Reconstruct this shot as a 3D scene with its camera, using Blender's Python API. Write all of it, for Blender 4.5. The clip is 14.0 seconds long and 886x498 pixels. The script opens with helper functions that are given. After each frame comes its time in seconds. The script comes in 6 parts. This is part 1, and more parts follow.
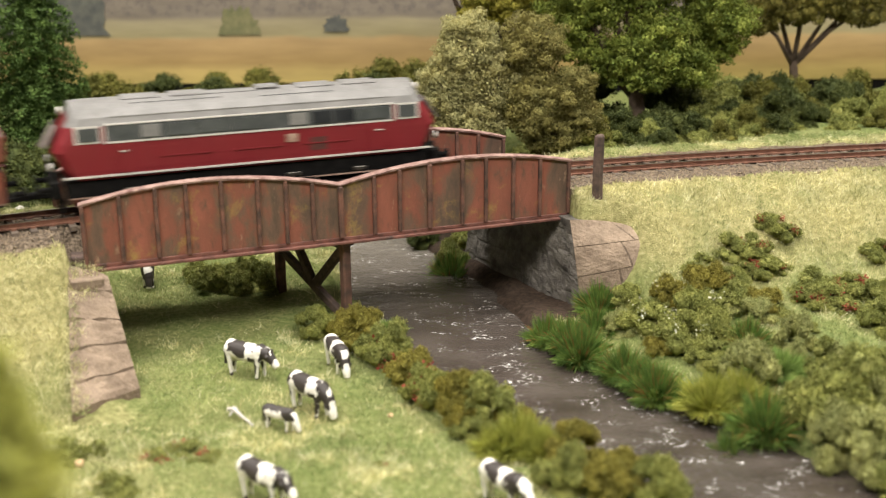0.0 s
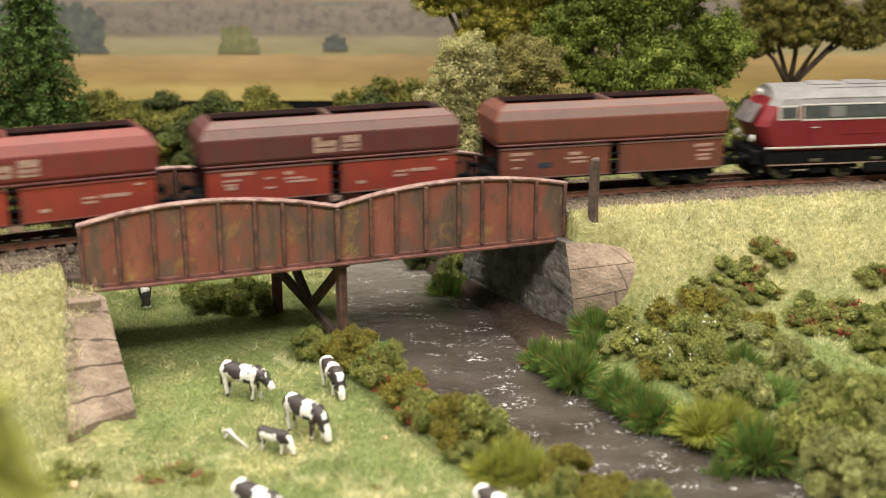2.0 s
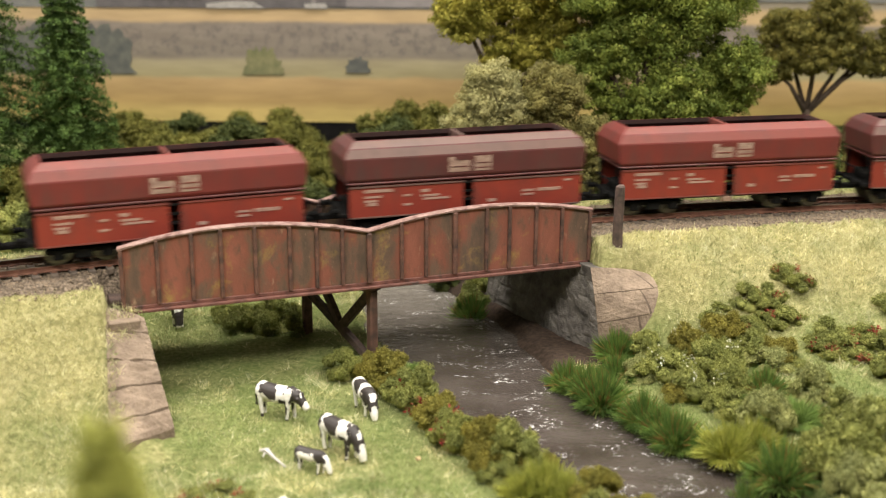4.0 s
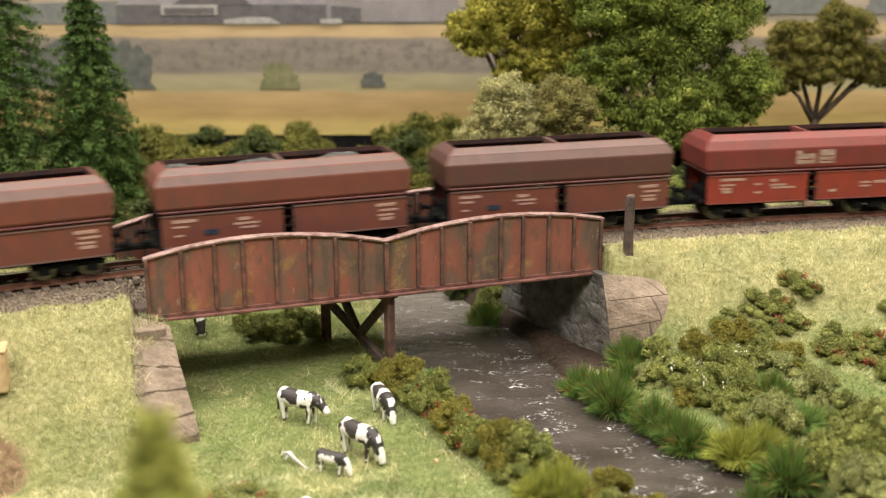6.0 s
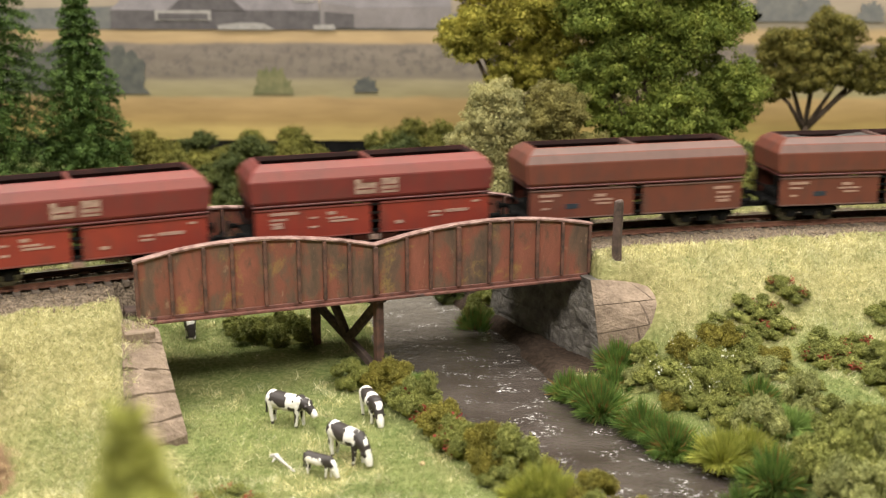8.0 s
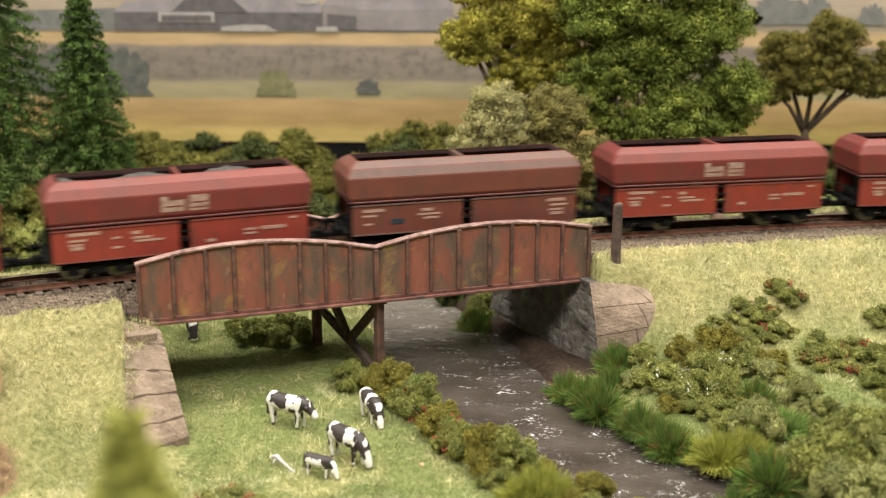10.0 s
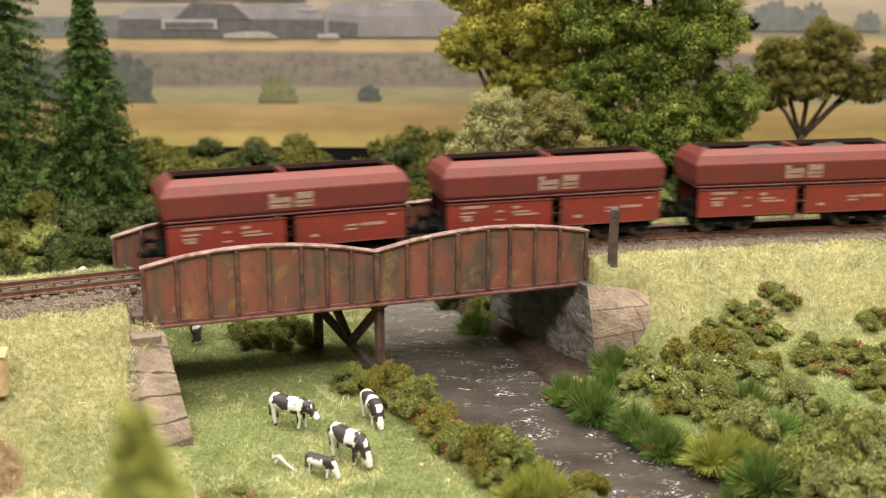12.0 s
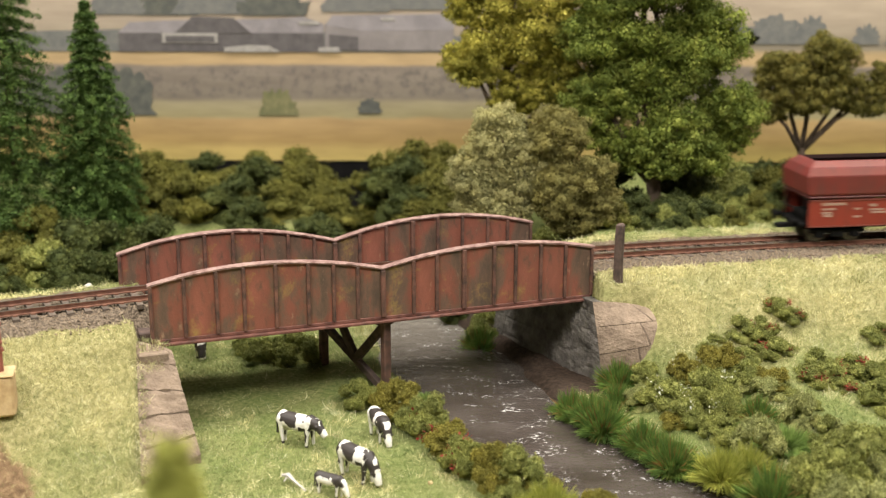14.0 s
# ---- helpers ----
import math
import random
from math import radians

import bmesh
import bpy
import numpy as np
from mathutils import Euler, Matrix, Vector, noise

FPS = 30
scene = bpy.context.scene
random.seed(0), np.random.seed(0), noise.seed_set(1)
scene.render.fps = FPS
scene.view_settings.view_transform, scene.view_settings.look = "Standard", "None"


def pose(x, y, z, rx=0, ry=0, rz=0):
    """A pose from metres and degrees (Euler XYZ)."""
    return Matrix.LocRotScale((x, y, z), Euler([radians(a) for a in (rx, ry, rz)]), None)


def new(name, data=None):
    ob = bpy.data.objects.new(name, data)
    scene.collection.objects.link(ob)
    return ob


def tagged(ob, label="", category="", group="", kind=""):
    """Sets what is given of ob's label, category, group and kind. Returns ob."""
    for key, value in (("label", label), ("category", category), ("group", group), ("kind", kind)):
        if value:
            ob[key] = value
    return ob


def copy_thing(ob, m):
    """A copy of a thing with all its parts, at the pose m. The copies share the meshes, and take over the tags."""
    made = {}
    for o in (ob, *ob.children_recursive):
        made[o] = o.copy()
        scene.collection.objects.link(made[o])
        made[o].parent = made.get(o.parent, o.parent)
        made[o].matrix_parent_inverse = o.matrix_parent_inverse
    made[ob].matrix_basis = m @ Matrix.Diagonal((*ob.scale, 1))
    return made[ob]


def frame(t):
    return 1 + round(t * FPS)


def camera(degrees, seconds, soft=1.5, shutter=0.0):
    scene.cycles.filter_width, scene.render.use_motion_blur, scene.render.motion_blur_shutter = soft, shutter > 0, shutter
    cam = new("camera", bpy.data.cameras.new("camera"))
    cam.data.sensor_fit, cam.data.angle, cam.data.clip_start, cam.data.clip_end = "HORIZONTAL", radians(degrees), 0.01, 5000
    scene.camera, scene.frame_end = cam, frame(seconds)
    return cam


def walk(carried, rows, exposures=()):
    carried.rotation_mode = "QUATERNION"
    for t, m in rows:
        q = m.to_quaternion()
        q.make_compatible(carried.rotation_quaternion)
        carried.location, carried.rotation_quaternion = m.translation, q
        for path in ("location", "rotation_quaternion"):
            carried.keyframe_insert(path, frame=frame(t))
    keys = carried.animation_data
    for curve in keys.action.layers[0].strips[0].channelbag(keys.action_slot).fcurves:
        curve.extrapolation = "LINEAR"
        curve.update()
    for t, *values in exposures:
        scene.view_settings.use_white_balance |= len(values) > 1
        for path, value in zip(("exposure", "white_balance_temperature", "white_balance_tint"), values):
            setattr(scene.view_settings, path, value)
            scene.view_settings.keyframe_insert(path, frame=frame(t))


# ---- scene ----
cam = camera(41.09, 14.0, soft=1.2, shutter=0.6)
# seconds, place, turn in degrees
PATH = [
    (0.0, 0.0000, -0.5600, 0.2020, 72.73, 0.40, -0.00),
    (0.5, 0.0009, -0.5608, 0.2037, 72.94, 0.22, -0.08),
    (1.0, 0.0018, -0.5620, 0.2053, 73.08, 0.11, -0.02),
    (1.5, 0.0019, -0.5612, 0.2068, 73.27, 0.16, -0.03),
    (2.0, 0.0012, -0.5611, 0.2069, 73.34, 0.03, 0.04),
    (2.5, 0.0017, -0.5630, 0.2094, 73.51, 0.01, 0.04),
    (3.0, -0.0024, -0.5663, 0.2136, 73.76, -0.14, 0.12),
    (3.5, -0.0088, -0.5689, 0.2149, 73.92, -0.32, 0.28),
    (6.0, -0.0108, -0.5881, 0.2183, 74.58, 0.16, 0.93),
    (6.5, -0.0089, -0.5881, 0.2202, 74.78, 0.08, 0.88),
    (7.0, -0.0097, -0.5900, 0.2203, 74.85, 0.05, 0.91),
    (7.5, -0.0090, -0.5915, 0.2200, 74.95, 0.07, 0.89),
    (8.0, -0.0067, -0.5909, 0.2175, 74.94, -0.05, 0.85),
    (10.5, -0.0047, -0.5963, 0.2211, 74.90, -0.12, 1.15),
    (11.0, -0.0046, -0.5988, 0.2222, 74.99, -0.09, 1.21),
    (11.5, -0.0050, -0.6023, 0.2236, 75.09, -0.08, 1.20),
    (12.0, -0.0033, -0.6038, 0.2227, 75.10, -0.06, 1.15),
    (12.5, -0.0036, -0.6040, 0.2227, 75.10, -0.16, 1.16),
    (13.0, -0.0035, -0.6050, 0.2237, 75.24, 0.02, 0.96),
    (13.5, -0.0082, -0.6062, 0.2262, 75.33, 0.04, 0.73),
    (14.0, -0.0105, -0.6033, 0.2266, 75.51, -0.08, 0.75),
]
walk(cam, [(t, pose(*r)) for t, *r in PATH])
cam.data.dof.use_dof = True
cam.data.dof.focus_distance = 0.58
cam.data.dof.aperture_fstop = 10.5

# ---- light: a room with two long ceiling lights over the layout, two fills in front ----
world = bpy.data.worlds.new("room_air")
scene.world = world
world.use_nodes = True
world.node_tree.nodes["Background"].inputs[0].default_value = (1.0, 0.93, 0.82, 1)
world.node_tree.nodes["Background"].inputs[1].default_value = 1.0
scene.view_settings.exposure = 0.0


def ceiling_lamp_light(x, y, z, sx, sy, watts):
    lamp = bpy.data.lights.new("layout_light", "AREA")
    lamp.shape, lamp.size, lamp.size_y, lamp.energy = "RECTANGLE", sx, sy, watts
    lamp.color = (1.0, 0.95, 0.87)
    ob = new("layout_light", lamp)
    ob.matrix_world = pose(x, y, z)
    return ob


# the last two are unseen fill lamps, added to brighten the front faces
LIGHTS = [(-0.45, 0.02, 1.25), (0.60, 0.0, 1.25), (-0.55, -0.95, 1.25), (0.50, -0.95, 1.25)]
for lx, ly, lz in LIGHTS:
    ceiling_lamp_light(lx, ly, lz - 0.03, 0.9, 0.16, 19.0 if ly > -0.5 else 25.0)


# ---- materials ----
def nodes_of(name):
    m = bpy.data.materials.new(name)
    m.use_nodes = True
    nt = m.node_tree
    return m, nt, nt.nodes["Principled BSDF"]


def ramp_node(nt, stops, src):
    r = nt.nodes.new("ShaderNodeValToRGB")
    el = r.color_ramp.elements
    while len(el) < len(stops):
        el.new(0.5)
    for e, (p, c) in zip(el, stops):
        e.position, e.color = p, (*c, 1)
    nt.links.new(src, r.inputs[0])
    return r.outputs[0]


def noise_node(nt, scale, detail=4.0, rough=0.55, vec=None, distortion=0.0):
    n = nt.nodes.new("ShaderNodeTexNoise")
    n.inputs["Scale"].default_value = scale
    n.inputs["Detail"].default_value = detail
    n.inputs["Roughness"].default_value = rough
    n.inputs["Distortion"].default_value = distortion
    if vec is None:
        vec = coords(nt)
    nt.links.new(vec, n.inputs["Vector"])
    return n.outputs["Fac"]


def coords(nt):
    c = nt.nodes.new("ShaderNodeTexCoord")
    return c.outputs["Object"]


def mix_node(nt, fac, a, b, kind="MIX"):
    m = nt.nodes.new("ShaderNodeMix")
    m.data_type, m.blend_type = "RGBA", kind
    for sock, v in ((m.inputs[0], fac), (m.inputs[6], a), (m.inputs[7], b)):
        if isinstance(v, (int, float)):
            sock.default_value = v
        elif isinstance(v, tuple):
            sock.default_value = (*v, 1)
        else:
            nt.links.new(v, sock)
    return m.outputs[2]


def math_node(nt, op, a, b=0.0, clamp=False):
    m = nt.nodes.new("ShaderNodeMath")
    m.operation, m.use_clamp = op, clamp
    for sock, v in ((m.inputs[0], a), (m.inputs[1], b)):
        if isinstance(v, (int, float)):
            sock.default_value = v
        else:
            nt.links.new(v, sock)
    return m.outputs[0]


def bump_node(nt, bsdf, height, dist, strength=1.0):
    b = nt.nodes.new("ShaderNodeBump")
    b.inputs["Distance"].default_value = dist
    b.inputs["Strength"].default_value = strength
    nt.links.new(height, b.inputs["Height"])
    nt.links.new(b.outputs[0], bsdf.inputs["Normal"])


def attr_node(nt, name):
    a = nt.nodes.new("ShaderNodeAttribute")
    a.attribute_name = name
    return a.outputs["Fac"]


def surface(name, dark, light, scale=300.0, rough=0.7, metal=0.0, fine=1500.0, bump=0.0002, stain=None, stain_scale=90.0, stain_at=0.58, per_object=0.0, spec=0.4):
    """A two-scale surface: broad tone, fine grain, an optional stain colour in patches."""
    m, nt, p = nodes_of(name)
    broad = noise_node(nt, scale, 5.0)
    col = ramp_node(nt, [(0.3, dark), (0.7, light)], broad)
    grain = noise_node(nt, fine, 3.0)
    col = mix_node(nt, 0.35, col, ramp_node(nt, [(0.25, (0.45, 0.45, 0.45)), (0.75, (1.3, 1.3, 1.3))], grain), "MULTIPLY")
    if stain:
        s = noise_node(nt, stain_scale, 6.0, 0.65)
        mask = ramp_node(nt, [(stain_at, (0, 0, 0)), (stain_at + 0.12, (1, 1, 1))], s)
        col = mix_node(nt, mask, col, stain)
    if per_object:
        info = nt.nodes.new("ShaderNodeObjectInfo")
        tone = ramp_node(nt, [(0.0, (1 - per_object,) * 3), (1.0, (1 + per_object,) * 3)], info.outputs["Random"])
        col = mix_node(nt, 1.0, col, tone, "MULTIPLY")
    nt.links.new(col, p.inputs["Base Color"])
    p.inputs["Roughness"].default_value = rough
    p.inputs["Metallic"].default_value = metal
    p.inputs["Specular IOR Level"].default_value = spec
    if bump:
        bump_node(nt, p, grain, bump)
    return m


def foliage(name, shades, rough=0.75, through_light=0.25, broad=60.0, own=0.4, crumbs=0.0, sway=0.8):
    """Leaves, fibres or foam: the shade drifts from patch to patch and a little from island to island; some light passes through."""
    m, nt, p = nodes_of(name)
    geo = nt.nodes.new("ShaderNodeNewGeometry")
    stops = [(i / max(1, len(shades) - 1), c) for i, c in enumerate(shades)]
    patch = ramp_node(nt, [(0.32, (0, 0, 0)), (0.68, (1, 1, 1))], noise_node(nt, broad * 2.6, 4.0))
    fac = math_node(nt, "ADD", math_node(nt, "MULTIPLY", geo.outputs["Random Per Island"], own), math_node(nt, "MULTIPLY", patch, 1 - own))
    col = ramp_node(nt, stops, fac)
    drift = ramp_node(nt, [(0.3, (0.62, 0.66, 0.64)), (0.7, (1.32, 1.28, 1.14))], noise_node(nt, broad, 3.0))
    col = mix_node(nt, sway, col, drift, "MULTIPLY")
    if crumbs:
        grain = noise_node(nt, 1900.0, 3.0, 0.65)
        col = mix_node(nt, crumbs, col, ramp_node(nt, [(0.3, (0.45, 0.47, 0.42)), (0.7, (1.5, 1.5, 1.4))], grain), "MULTIPLY")
        bump_node(nt, p, grain, 0.0006)
    nt.links.new(col, p.inputs["Base Color"])
    p.inputs["Roughness"].default_value = rough
    p.inputs["Specular IOR Level"].default_value = 0.25
    tr = nt.nodes.new("ShaderNodeBsdfTranslucent")
    nt.links.new(col, tr.inputs["Color"])
    mx = nt.nodes.new("ShaderNodeMixShader")
    mx.inputs[0].default_value = through_light
    nt.links.new(p.outputs[0], mx.inputs[1])
    nt.links.new(tr.outputs[0], mx.inputs[2])
    nt.links.new(mx.outputs[0], nt.nodes["Material Output"].inputs["Surface"])
    return m


def terrain_material():
    m, nt, p = nodes_of("landscape_scatter")
    n1, n2, n3 = noise_node(nt, 45.0, 5.0), noise_node(nt, 420.0, 4.0), noise_node(nt, 1800.0, 2.0)
    green = ramp_node(nt, [(0.25, (0.07, 0.09, 0.026)), (0.5, (0.14, 0.17, 0.055)), (0.75, (0.24, 0.25, 0.10))], n2)
    straw = ramp_node(nt, [(0.25, (0.14, 0.135, 0.052)), (0.55, (0.29, 0.265, 0.12)), (0.8, (0.44, 0.40, 0.22))], n2)
    earth = ramp_node(nt, [(0.3, (0.09, 0.055, 0.03)), (0.7, (0.24, 0.16, 0.09))], n2)
    grit = ramp_node(nt, [(0.35, (0.05, 0.038, 0.028)), (0.5, (0.13, 0.10, 0.072)), (0.7, (0.26, 0.205, 0.155))], noise_node(nt, 900.0, 3.0))
    mud = ramp_node(nt, [(0.3, (0.022, 0.016, 0.012)), (0.7, (0.075, 0.050, 0.036))], n2)
    s = math_node(nt, "ADD", attr_node(nt, "straw"), math_node(nt, "MULTIPLY", math_node(nt, "SUBTRACT", n1, 0.5), 1.6), True)
    col = mix_node(nt, s, green, straw)
    for a, c in (("earth", earth), ("ballast", grit), ("mud", mud)):
        w = math_node(nt, "ADD", attr_node(nt, a), math_node(nt, "MULTIPLY", math_node(nt, "SUBTRACT", n2, 0.5), 0.5), True)
        w = ramp_node(nt, [(0.4, (0, 0, 0)), (0.62, (1, 1, 1))], w)
        col = mix_node(nt, w, col, c)
    nt.links.new(col, p.inputs["Base Color"])
    p.inputs["Roughness"].default_value = 0.9
    p.inputs["Specular IOR Level"].default_value = 0.15
    bump_node(nt, p, n3, 0.0006)
    return m


def water_material():
    m, nt, p = nodes_of("river_resin")
    mp = nt.nodes.new("ShaderNodeMapping")
    mp.inputs["Rotation"].default_value = (0, 0, radians(35))
    mp.inputs["Scale"].default_value = (1.0, 1.7, 1.0)
    nt.links.new(coords(nt), mp.inputs["Vector"])
    v = mp.outputs[0]
    broad, mid, fine = noise_node(nt, 28.0, 4.0, vec=v), noise_node(nt, 110.0, 3.0, vec=v), noise_node(nt, 520.0, 3.0, vec=v)
    col = ramp_node(nt, [(0.3, (0.036, 0.028, 0.023)), (0.7, (0.078, 0.065, 0.057))], broad)
    # pale reflected sheen put into the colour, growing from the bridge upstream
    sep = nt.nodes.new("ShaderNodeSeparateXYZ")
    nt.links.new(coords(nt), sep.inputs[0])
    upstream_sheen = math_node(nt, "MULTIPLY", math_node(nt, "ADD", sep.outputs[1], 0.01), 9.0, True)
    col = mix_node(nt, math_node(nt, "MULTIPLY", upstream_sheen, 0.75), col, (0.21, 0.19, 0.165))
    # dry-brushed ripple crests in flocks, their white also standing in for glints
    flock = ramp_node(nt, [(0.525, (0, 0, 0)), (0.65, (1, 1, 1))], noise_node(nt, 62.0, 3.0, 0.6, vec=v))
    crest = ramp_node(nt, [(0.55, (0, 0, 0)), (0.60, (1, 1, 1))], noise_node(nt, 380.0, 5.0, 0.75, vec=v))
    foam = math_node(nt, "MULTIPLY", flock, crest, True)
    col = mix_node(nt, foam, col, (0.72, 0.71, 0.70))
    nt.links.new(col, p.inputs["Base Color"])
    p.inputs["Roughness"].default_value = 0.07
    p.inputs["IOR"].default_value = 1.6
    h = math_node(nt, "ADD", math_node(nt, "MULTIPLY", mid, 3.0), fine)
    bump_node(nt, p, h, 0.0008, 0.35)
    return m


def girder_material():
    m, nt, p = nodes_of("weathered_oxide_paint")
    v = coords(nt)
    mp = nt.nodes.new("ShaderNodeMapping")
    mp.inputs["Scale"].default_value = (1.0, 1.0, 0.42)
    nt.links.new(v, mp.inputs["Vector"])
    patch = noise_node(nt, 62.0, 6.0, 0.62, vec=mp.outputs[0], distortion=0.3)
    col = ramp_node(nt, [(0.34, (0.080, 0.056, 0.042)), (0.45, (0.135, 0.080, 0.055)), (0.54, (0.200, 0.072, 0.048)), (0.72, (0.26, 0.090, 0.060))], patch)
    streak = noise_node(nt, 260.0, 5.0, 0.65, vec=mp.outputs[0])
    col = mix_node(nt, ramp_node(nt, [(0.54, (0, 0, 0)), (0.72, (0.75, 0.75, 0.75))], streak), col, (0.075, 0.055, 0.038))
    moss = noise_node(nt, 70.0, 5.0, 0.6, vec=v, distortion=0.4)
    fleck = noise_node(nt, 900.0, 3.0, vec=v)
    mossy = math_node(nt, "MULTIPLY", ramp_node(nt, [(0.565, (0, 0, 0)), (0.71, (0.8, 0.8, 0.8))], moss), ramp_node(nt, [(0.35, (0.2, 0.2, 0.2)), (0.6, (1, 1, 1))], fleck))
    col = mix_node(nt, mossy, col, (0.30, 0.20, 0.06))
    pale = noise_node(nt, 190.0, 6.0, 0.7, vec=mp.outputs[0])
    col = mix_node(nt, ramp_node(nt, [(0.61, (0, 0, 0)), (0.74, (0.7, 0.7, 0.7))], pale), col, (0.42, 0.28, 0.18))
    nt.links.new(col, p.inputs["Base Color"])
    p.inputs["Roughness"].default_value = 0.72
    p.inputs["Specular IOR Level"].default_value = 0.3
    bump_node(nt, p, fleck, 0.00015)
    return m


def wagon_material(name, base, dusty, grime):
    """Painted wagon side with coal dust lying on it and rust streaks."""
    m, nt, p = nodes_of(name)
    v = coords(nt)
    mp = nt.nodes.new("ShaderNodeMapping")
    mp.inputs["Scale"].default_value = (1.0, 1.0, 0.3)
    nt.links.new(v, mp.inputs["Vector"])
    info = nt.nodes.new("ShaderNodeObjectInfo")
    col = mix_node(nt, ramp_node(nt, [(0.35, (0, 0, 0)), (0.75, (1, 1, 1))], noise_node(nt, 60.0, 4.0, vec=v)), base, dusty)
    streak = noise_node(nt, 170.0, 5.0, 0.65, vec=mp.outputs[0])
    w = math_node(nt, "MULTIPLY", ramp_node(nt, [(0.5, (0, 0, 0)), (0.8, (1, 1, 1))], streak), grime)
    col = mix_node(nt, w, col, (0.055, 0.04, 0.035))
    nt.links.new(col, p.inputs["Base Color"])
    p.inputs["Roughness"].default_value = 0.55
    p.inputs["Specular IOR Level"].default_value = 0.35
    bump_node(nt, p, noise_node(nt, 1200.0, 2.0, vec=v), 0.00008)
    return m


def cow_material(name, spots):
    """White coat with dark patches: (x, z, half length, half height) in millimetres along and up the figure."""
    m, nt, p = nodes_of(name)
    n = nt.nodes.new("ShaderNodeTexNoise")
    n.inputs["Scale"].default_value = 240.0
    n.inputs["Detail"].default_value = 2.0
    nt.links.new(coords(nt), n.inputs["Vector"])
    warp = nt.nodes.new("ShaderNodeVectorMath")
    warp.operation = "MULTIPLY_ADD"
    warp.inputs[1].default_value = (0.0084, 0.0084, 0.0084)
    nt.links.new(n.outputs["Color"], warp.inputs[0])
    nt.links.new(coords(nt), warp.inputs[2])
    sep = nt.nodes.new("ShaderNodeSeparateXYZ")
    nt.links.new(warp.outputs[0], sep.inputs[0])
    dark = None
    for x, z, a, b in spots:
        u = math_node(nt, "MULTIPLY", math_node(nt, "SUBTRACT", sep.outputs[0], (x + 4.2) * 0.001), 1000 / a)
        v = math_node(nt, "MULTIPLY", math_node(nt, "SUBTRACT", sep.outputs[2], (z + 4.2) * 0.001), 1000 / b)
        q = math_node(nt, "ADD", math_node(nt, "MULTIPLY", u, u), math_node(nt, "MULTIPLY", v, v))
        one = math_node(nt, "LESS_THAN", q, 1.0)
        dark = one if dark is None else math_node(nt, "MAXIMUM", dark, one)
    coat = ramp_node(nt, [(0.3, (0.70, 0.66, 0.60)), (0.7, (0.84, 0.82, 0.78))], noise_node(nt, 500.0, 3.0))
    nt.links.new(mix_node(nt, dark, coat, (0.034, 0.027, 0.025)), p.inputs["Base Color"])
    p.inputs["Roughness"].default_value = 0.55
    return m


M_TERRAIN = terrain_material()
M_WATER = water_material()
M_GIRDER = girder_material()
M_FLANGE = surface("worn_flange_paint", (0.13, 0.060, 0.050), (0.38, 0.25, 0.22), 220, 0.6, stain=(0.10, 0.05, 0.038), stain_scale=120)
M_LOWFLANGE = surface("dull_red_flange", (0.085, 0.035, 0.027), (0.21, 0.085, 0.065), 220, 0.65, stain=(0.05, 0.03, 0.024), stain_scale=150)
M_RIB = surface("rusty_rib", (0.040, 0.027, 0.022), (0.19, 0.085, 0.06), 190, 0.75)
M_TIMBER = surface("dark_timber", (0.035, 0.026, 0.022), (0.13, 0.085, 0.07), 220, 0.8)
M_PIER = surface("brown_pier_paint", (0.055, 0.035, 0.028), (0.17, 0.085, 0.06), 180, 0.7)
M_STONE = surface("brown_sandstone", (0.145, 0.105, 0.076), (0.285, 0.215, 0.158), 110, 0.9, fine=700.0, bump=0.0007, stain=(0.11, 0.08, 0.056), per_object=0.10)
M_MORTAR = surface("dark_joint", (0.085, 0.06, 0.045), (0.16, 0.12, 0.088), 300, 0.95)
M_ROCK = surface("grey_abutment_stone", (0.060, 0.053, 0.047), (0.20, 0.18, 0.16), 120, 0.85, bump=0.0006, stain=(0.05, 0.045, 0.04), per_object=0.15)
M_RAIL = surface("rusty_rail_side", (0.095, 0.040, 0.026), (0.20, 0.092, 0.058), 300, 0.7)
M_RAILTOP = surface("polished_rail_head", (0.45, 0.40, 0.34), (0.7, 0.66, 0.6), 200, 0.28, 1.0)
M_SLEEPER = surface("brown_sleeper", (0.045, 0.035, 0.028), (0.17, 0.13, 0.10), 300, 0.85, per_object=0.2)
M_BALLAST = surface("ballast_stone", (0.075, 0.055, 0.040), (0.30, 0.225, 0.155), 500, 0.9)
M_BLACK = surface("black_underframe", (0.003, 0.003, 0.003), (0.010, 0.0095, 0.009), 200, 0.8, spec=0.1)
M_STEEL = surface("tyre_steel", (0.10, 0.09, 0.08), (0.3, 0.28, 0.25), 300, 0.4, 1.0)
M_LOCORED = wagon_material("crimson_loco_paint", (0.150, 0.0085, 0.014), (0.165, 0.013, 0.018), 0.12)
M_LOCOGREY = surface("silver_grey_roof", (0.145, 0.140, 0.138), (0.210, 0.203, 0.200), 90, 0.5, stain=(0.13, 0.125, 0.12), stain_scale=70)
M_LOCOBAND = surface("slate_grey_band", (0.045, 0.050, 0.052), (0.075, 0.080, 0.082), 150, 0.35)
M_GLASSY = surface("dark_window", (0.012, 0.014, 0.016), (0.03, 0.032, 0.036), 100, 0.08, bump=0)
# windscreen glass with a pale reflection put into the base colour
M_SCREEN = surface("windscreen_pale_reflection", (0.10, 0.085, 0.085), (0.20, 0.17, 0.17), 120, 0.15, bump=0)
M_WHITE = surface("white_lining", (0.42, 0.39, 0.37), (0.56, 0.53, 0.50), 300, 0.5, bump=0)
